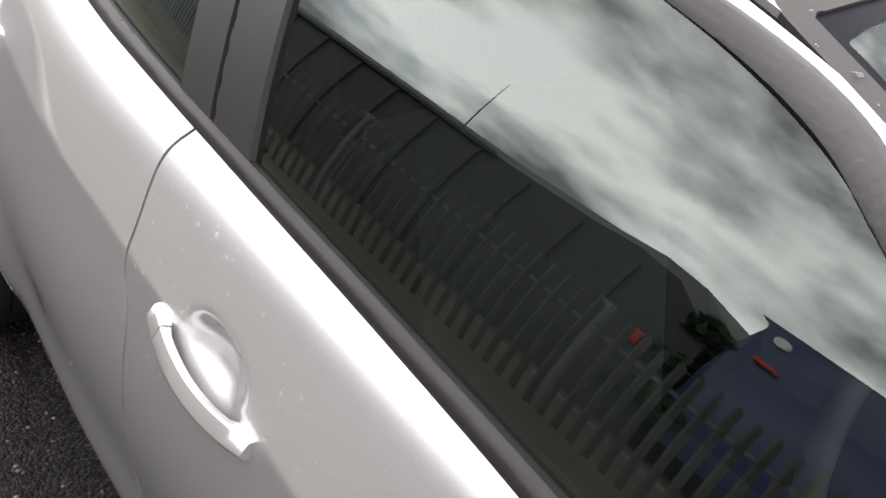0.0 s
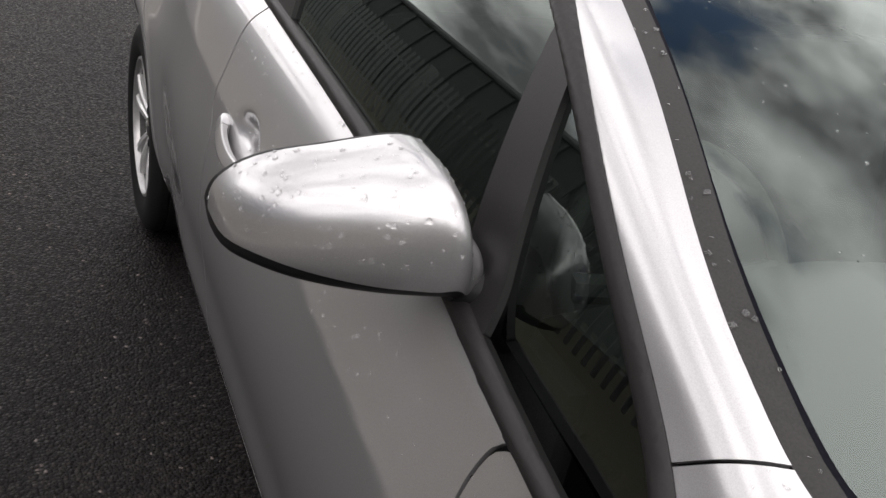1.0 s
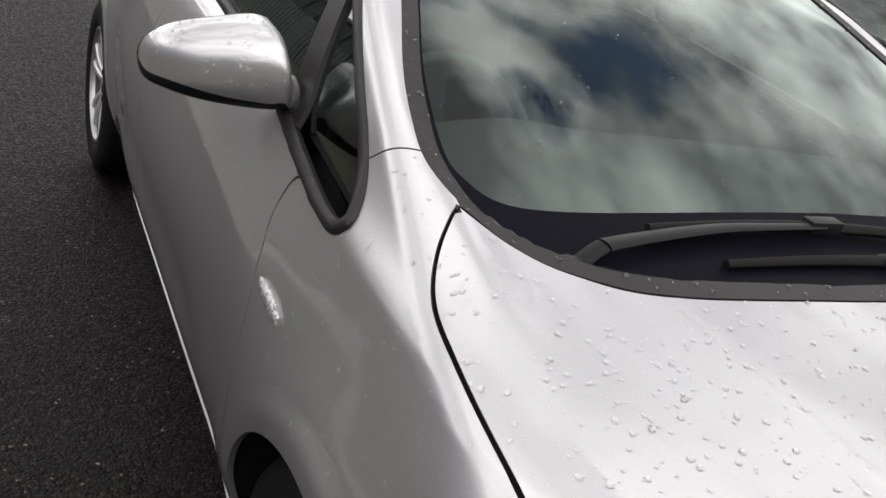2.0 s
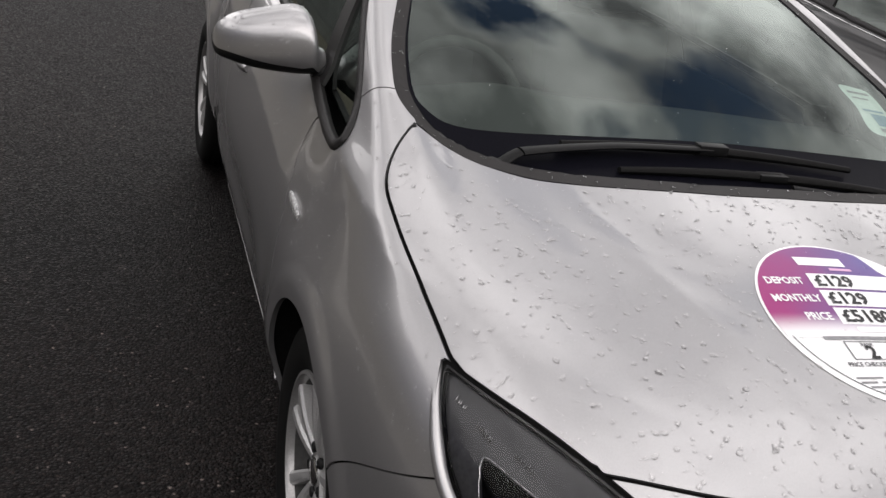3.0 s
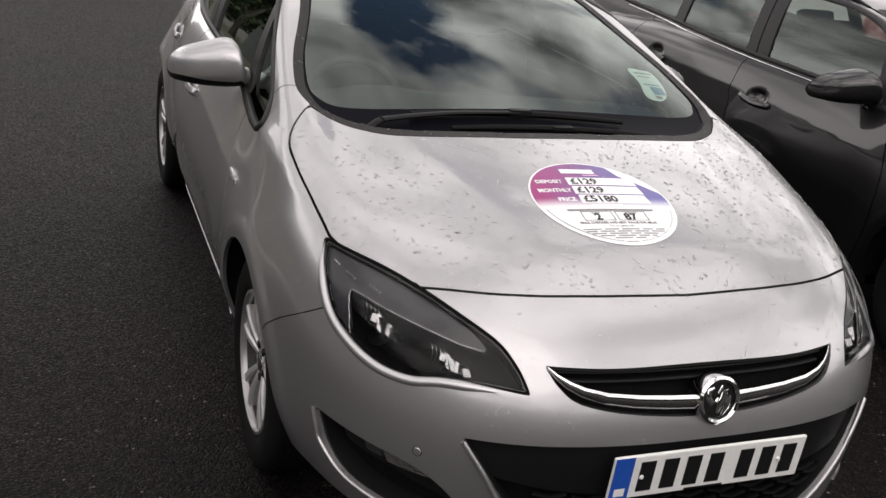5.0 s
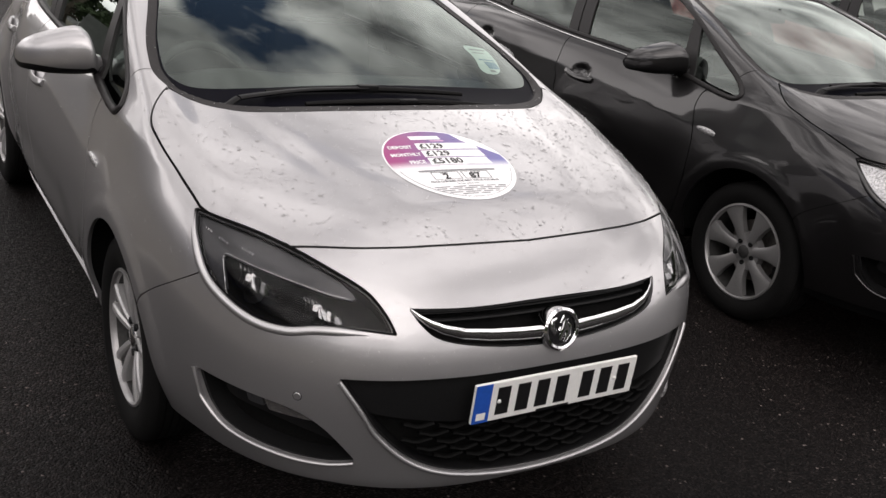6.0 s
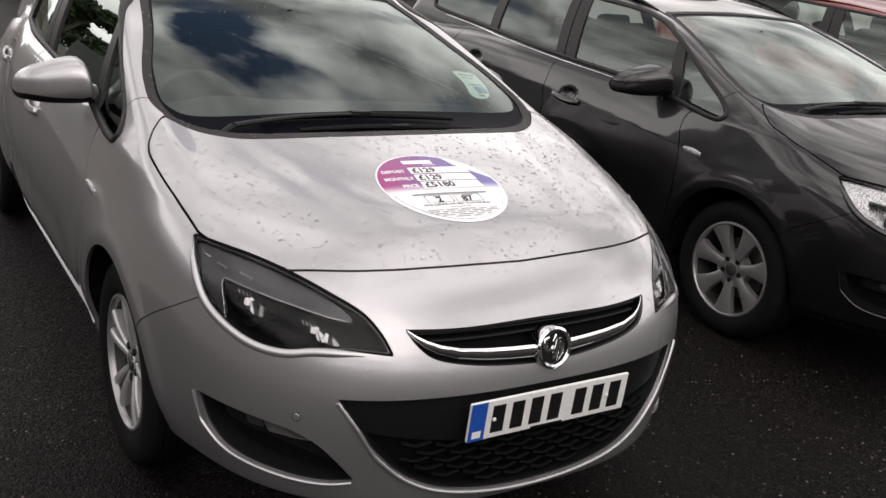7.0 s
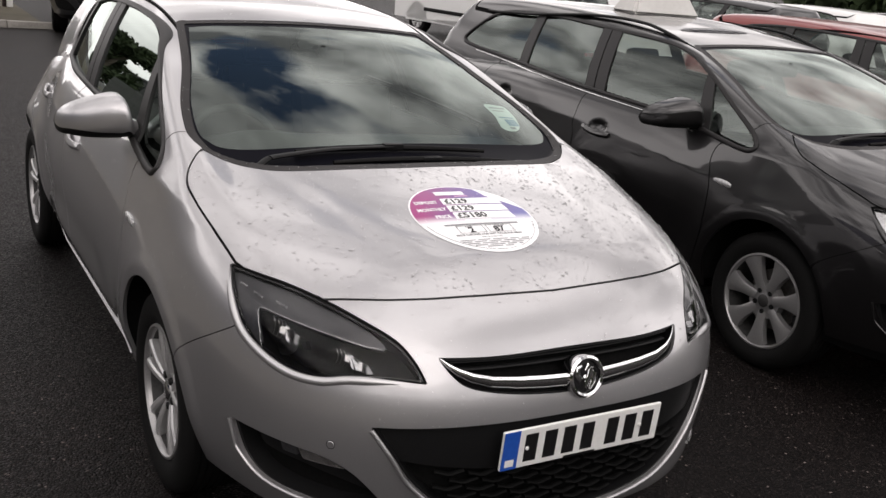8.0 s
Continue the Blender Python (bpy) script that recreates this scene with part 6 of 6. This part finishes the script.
kerb = tagged(new("kerb"), "row of weathered concrete kerb stones", "kerb", kind="structure")
bm = bmesh.new()
box(bm, (-.0625, -.455, -.05), (.0625, .455, .11), .012)
stone = part("kerb_stone", bm, KERB, kerb)
stone.matrix_basis = pose(-2.50, -4.0, 0)
for i in range(1, 24):
    o = new("kerb_stone", stone.data)
    o.parent = kerb
    o.matrix_basis = pose(-2.50 + .004 * math.sin(i * 5.1), -4.0 + i * .918, .004 * math.sin(i * 3.7), 0, 0, .4 * math.sin(i * 2.3))
for i in range(4):
    o = new("kerb_stone", stone.data)
    o.parent = kerb
    o.matrix_basis = pose(-1.97 + i * .918, 14.19, .003 * math.sin(i * 3.7), 0, 0, 90)
rng = random.Random(4)
vs, ts = [], []
for i in range(2600):
    x, y = -2.6 - 3.8 * rng.random() ** 1.3, rng.uniform(-1.5, 14)
    r = rng.uniform(.006, .022)
    b0 = len(vs)
    for dx, dy, dz in ((1, 0, 0), (-.5, .86, 0), (-.5, -.86, 0), (.1, .1, .7)):
        vs.append((x + r * dx * rng.uniform(.7, 1.3), y + r * dy * rng.uniform(.7, 1.3), .094 + r * dz))
    ts += [(b0, b0 + 1, b0 + 3), (b0 + 1, b0 + 2, b0 + 3), (b0 + 2, b0, b0 + 3)]
tagged(sheet("gravel", (np.array(vs), np.array(ts)), GRAVEL), "loose tan gravel stones on the verge", "gravel", kind="stuff")

# ---- palisade fence and shed along the verge ----
STEEL = plain("galvanised_steel", (.12, .125, .125), (.22, .225, .22), .6, 25, .1, .2, blotch=3)
CLAD = plain("shed_cladding", (.042, .045, .045), (.062, .067, .066), .65, 3, .05, blotch=.4)
ROOFING = plain("shed_roofing", (.03, .032, .034), (.06, .062, .064), .6, 5)
DARKPALE = plain("dark_brown_pale", (.028, .018, .016), (.055, .036, .032), .8, 30, .1)
WHITEPOST = plain("white_post", (.55, .55, .53), (.68, .68, .66), .7, 20, .2, blotch=5)


def palisade(name, label, x0, y0, x1, y1, height, base, pale, post_mat, pitch=.155, every=2.75):
    f = tagged(new(name), label, "fence", kind="structure")
    d = Vector((x1 - x0, y1 - y0, 0))
    length, way = d.length, math.degrees(math.atan2(d.y, d.x))
    bm = bmesh.new()
    v = [bm.verts.new(p) for p in ((-.034, .012, 0), (0, -.012, 0), (.034, .012, 0), (-.034, .012, height - .06), (0, -.012, height), (.034, .012, height - .06))]
    fs = [bm.faces.new((v[0], v[1], v[4], v[3])), bm.faces.new((v[1], v[2], v[5], v[4]))]
    bmesh.ops.solidify(bm, geom=fs, thickness=.004)
    pm = part("pale", bm, pale, f, "", False)
    n = int(length / pitch)
    at = lambda s: pose(x0 + d.x * s / length, y0 + d.y * s / length, base, 0, 0, way)
    pm.matrix_basis = at(0)
    for i in range(1, n):
        o = new("pale", pm.data)
        o.parent = f
        o.matrix_basis = at(i * pitch)
    bm = bmesh.new()
    box(bm, (-.05, .02, -.1), (.05, .12, height + .02), .004)
    po = part("fence_post", bm, post_mat, f, "", False)
    po.matrix_basis = at(.05)
    for i in range(1, int(length / every) + 1):
        o = new("fence_post", po.data)
        o.parent = f
        o.matrix_basis = at(i * every)
    for z in (.35, height - .38):
        bm = bmesh.new()
        box(bm, (0, .014, z), (length, .020, z + .05))
        part("rail", bm, pale, f, "", False).matrix_basis = at(0)
    return f


palisade("palisade_fence", "grey galvanised steel palisade fence on the verge", -5.30, -2.0, -5.30, 19.5, 1.66, .09, STEEL, STEEL, .138)
palisade("palisade_fence", "dark brown picket fence with white posts behind the far kerb", -2.4, 16.9, .8, 16.9, 1.35, .09, DARKPALE, WHITEPOST, .12, 1.55)


def build_shed():
    shed = tagged(new("shed"), "long dark grey metal-clad industrial shed", "building")
    x, y0, y1, z = -9.2, 5.2, 34.0, 3.35
    bm = bmesh.new()
    prof = lambda zz: [(x, 0), (x, zz), (x - .6, zz + .35), (x - 6, zz + .9), (x - 12, zz + .2), (x - 12, 0)]
    rows = [[bm.verts.new((px, yy, pz)) for px, pz in prof(zz)] for yy, zz in ((4.5, 2.9), (4.9, 3.2), (5.25, 3.52), (5.9, 3.6), (6.6, 3.48), (8.5, z), (y1, z))]
    bm.faces.new(rows[0])
    bm.faces.new(rows[-1][::-1])
    for a, b in zip(rows, rows[1:]):
        for i in range(6):
            k = (i + 1) % 6
            bm.faces.new((a[i], a[k], b[k], b[i]))
    part("wall", bm, CLAD, shed, "grey metal cladding", False)
    bm = bmesh.new()
    box(bm, (x - .03, 8.3, z - .05), (x + .10, y1, z + .07), .02)
    part("gutter", bm, ROOFING, shed, "dark gutter")
    bm = bmesh.new()
    box(bm, (x + .004, y0 + .5, 0), (x + .05, y0 + .57, z - .06), .004)
    rib = part("cladding_seam", bm, ROOFING, shed)
    for i in range(1, 29):
        o = new("cladding_seam", rib.data)
        o.parent = shed
        o.matrix_basis = Matrix.Translation((0, i * .94, 0))
    bm = bmesh.new()
    sweep(bm, [(x - .2, 9.25, z + .1), (x - .2, 9.36, z + 1.0), (x - .2, 9.46, z + 1.8)], [.014, .010, .006], 6)
    part("aerial", bm, ROOFING, shed, "thin bent aerial")
    # plain red box for a red mark of unknown use
    bm = bmesh.new()
    box(bm, (x, 5.02, 1.86), (x + .10, 5.24, 2.16), .02)
    part("alarm_box", bm, BRAKERED, shed, "small red box on the wall")
    return shed


build_shed()

# ---- trees, and hedges added round the yard to darken low reflections ----
LEAF = plain("foliage", (.018, .030, .012), (.055, .085, .032), .7, 8, blotch=.8)
BARK = plain("bark", (.05, .04, .03), (.12, .10, .08), .9, 20, .5)


def leaves(centres, count, seed, size):
    """Many small tilted leaf sprays about some centres (x, y, z, radius)."""
    rg = np.random.default_rng(seed)
    c = np.array(centres)
    pick = rg.integers(0, len(c), count)
    d = rg.normal(size=(count, 3))
    d /= np.linalg.norm(d, axis=1)[:, None]
    p = c[pick, :3] + d * (c[pick, 3] * rg.random(count) ** .4)[:, None]
    a, b = rg.normal(size=(count, 3)), rg.normal(size=(count, 3))
    k = size * (.5 + rg.random(count))[:, None]
    a, b = a / np.linalg.norm(a, axis=1)[:, None] * k, b / np.linalg.norm(b, axis=1)[:, None] * k
    v = np.stack([p - a, p + b, p + a, p - b], 1).reshape(-1, 3)
    i = np.arange(count)[:, None] * 4
    return v, np.vstack([i + (0, 1, 2), i + (0, 2, 3)])


def build_tree(name, label, x, y, height, spread, seed, count=7000):
    tree = tagged(new(name), label, "tree" if name == "tree" else "bush")
    rg = random.Random(seed)
    bm = bmesh.new()
    sweep(bm, [(0, 0, -.1), (.05, .03, height * .3), (.0, -.06, height * .6), (.03, 0, height * .85)], [height * .035, height * .028, height * .018, height * .006], 8)
    part("trunk", bm, BARK, tree)
    centres = []
    for i in range(16):
        a, q = rg.uniform(0, 6.28), rg.uniform(.25, .95)
        w = spread * (1.05 - q * .75)
        e = (w * math.cos(a) * rg.uniform(.4, 1), w * math.sin(a) * rg.uniform(.4, 1), height * q)
        centres.append((*e, spread * rg.uniform(.22, .42)))
        bm = bmesh.new()
        sweep(bm, [(0, 0, height * q * .7), (e[0] * .5, e[1] * .5, height * q * .9), e], [height * .012, height * .008, .01], 5)
        part("limb", bm, BARK, tree)
    sheet("crown", leaves(centres, count, seed, .055 * height ** .5), LEAF, tree, "dark green leaves")
    tree.matrix_basis = pose(x, y, .05)
    return tree


build_tree("tree", "dark green broadleaf tree past the shed", -6.9, 27.5, 4.6, 1.9, 3)
build_tree("tree", "dark green slim tree past the shed", -8.0, 38.5, 5.8, 2.2, 5)
build_tree("bush", "dark green bush between the shed and the van", -9.5, 4.55, 3.2, .8, 8, 4000)


def build_dimming_hedge(x0, y0, x1, y1, height, seed):
    """A tall dark hedge that closes the yard, added to darken low reflections."""
    rg = random.Random(seed)
    d = Vector((x1 - x0, y1 - y0, 0))
    centres = []
    for i in range(int(d.length / .9)):
        t = i * .9 / d.length
        for z in np.arange(.6, height * rg.uniform(.8, 1.1), 1.1):
            centres.append((x0 + d.x * t + rg.uniform(-.4, .4), y0 + d.y * t + rg.uniform(-.4, .4), float(z), 1.0))
    ob = sheet("hedge", leaves(centres, len(centres) * 34, seed, .42), LEAF)
    return tagged(ob, "tall dark green hedge added round the yard to darken low reflections", "hedge", kind="stuff")


build_dimming_hedge(-32, -24, 36, -24, 6.5, 21)
build_dimming_hedge(36, -24, 36, 30, 6.0, 22)
build_dimming_hedge(-24, -24, -24, 4, 6.0, 23)
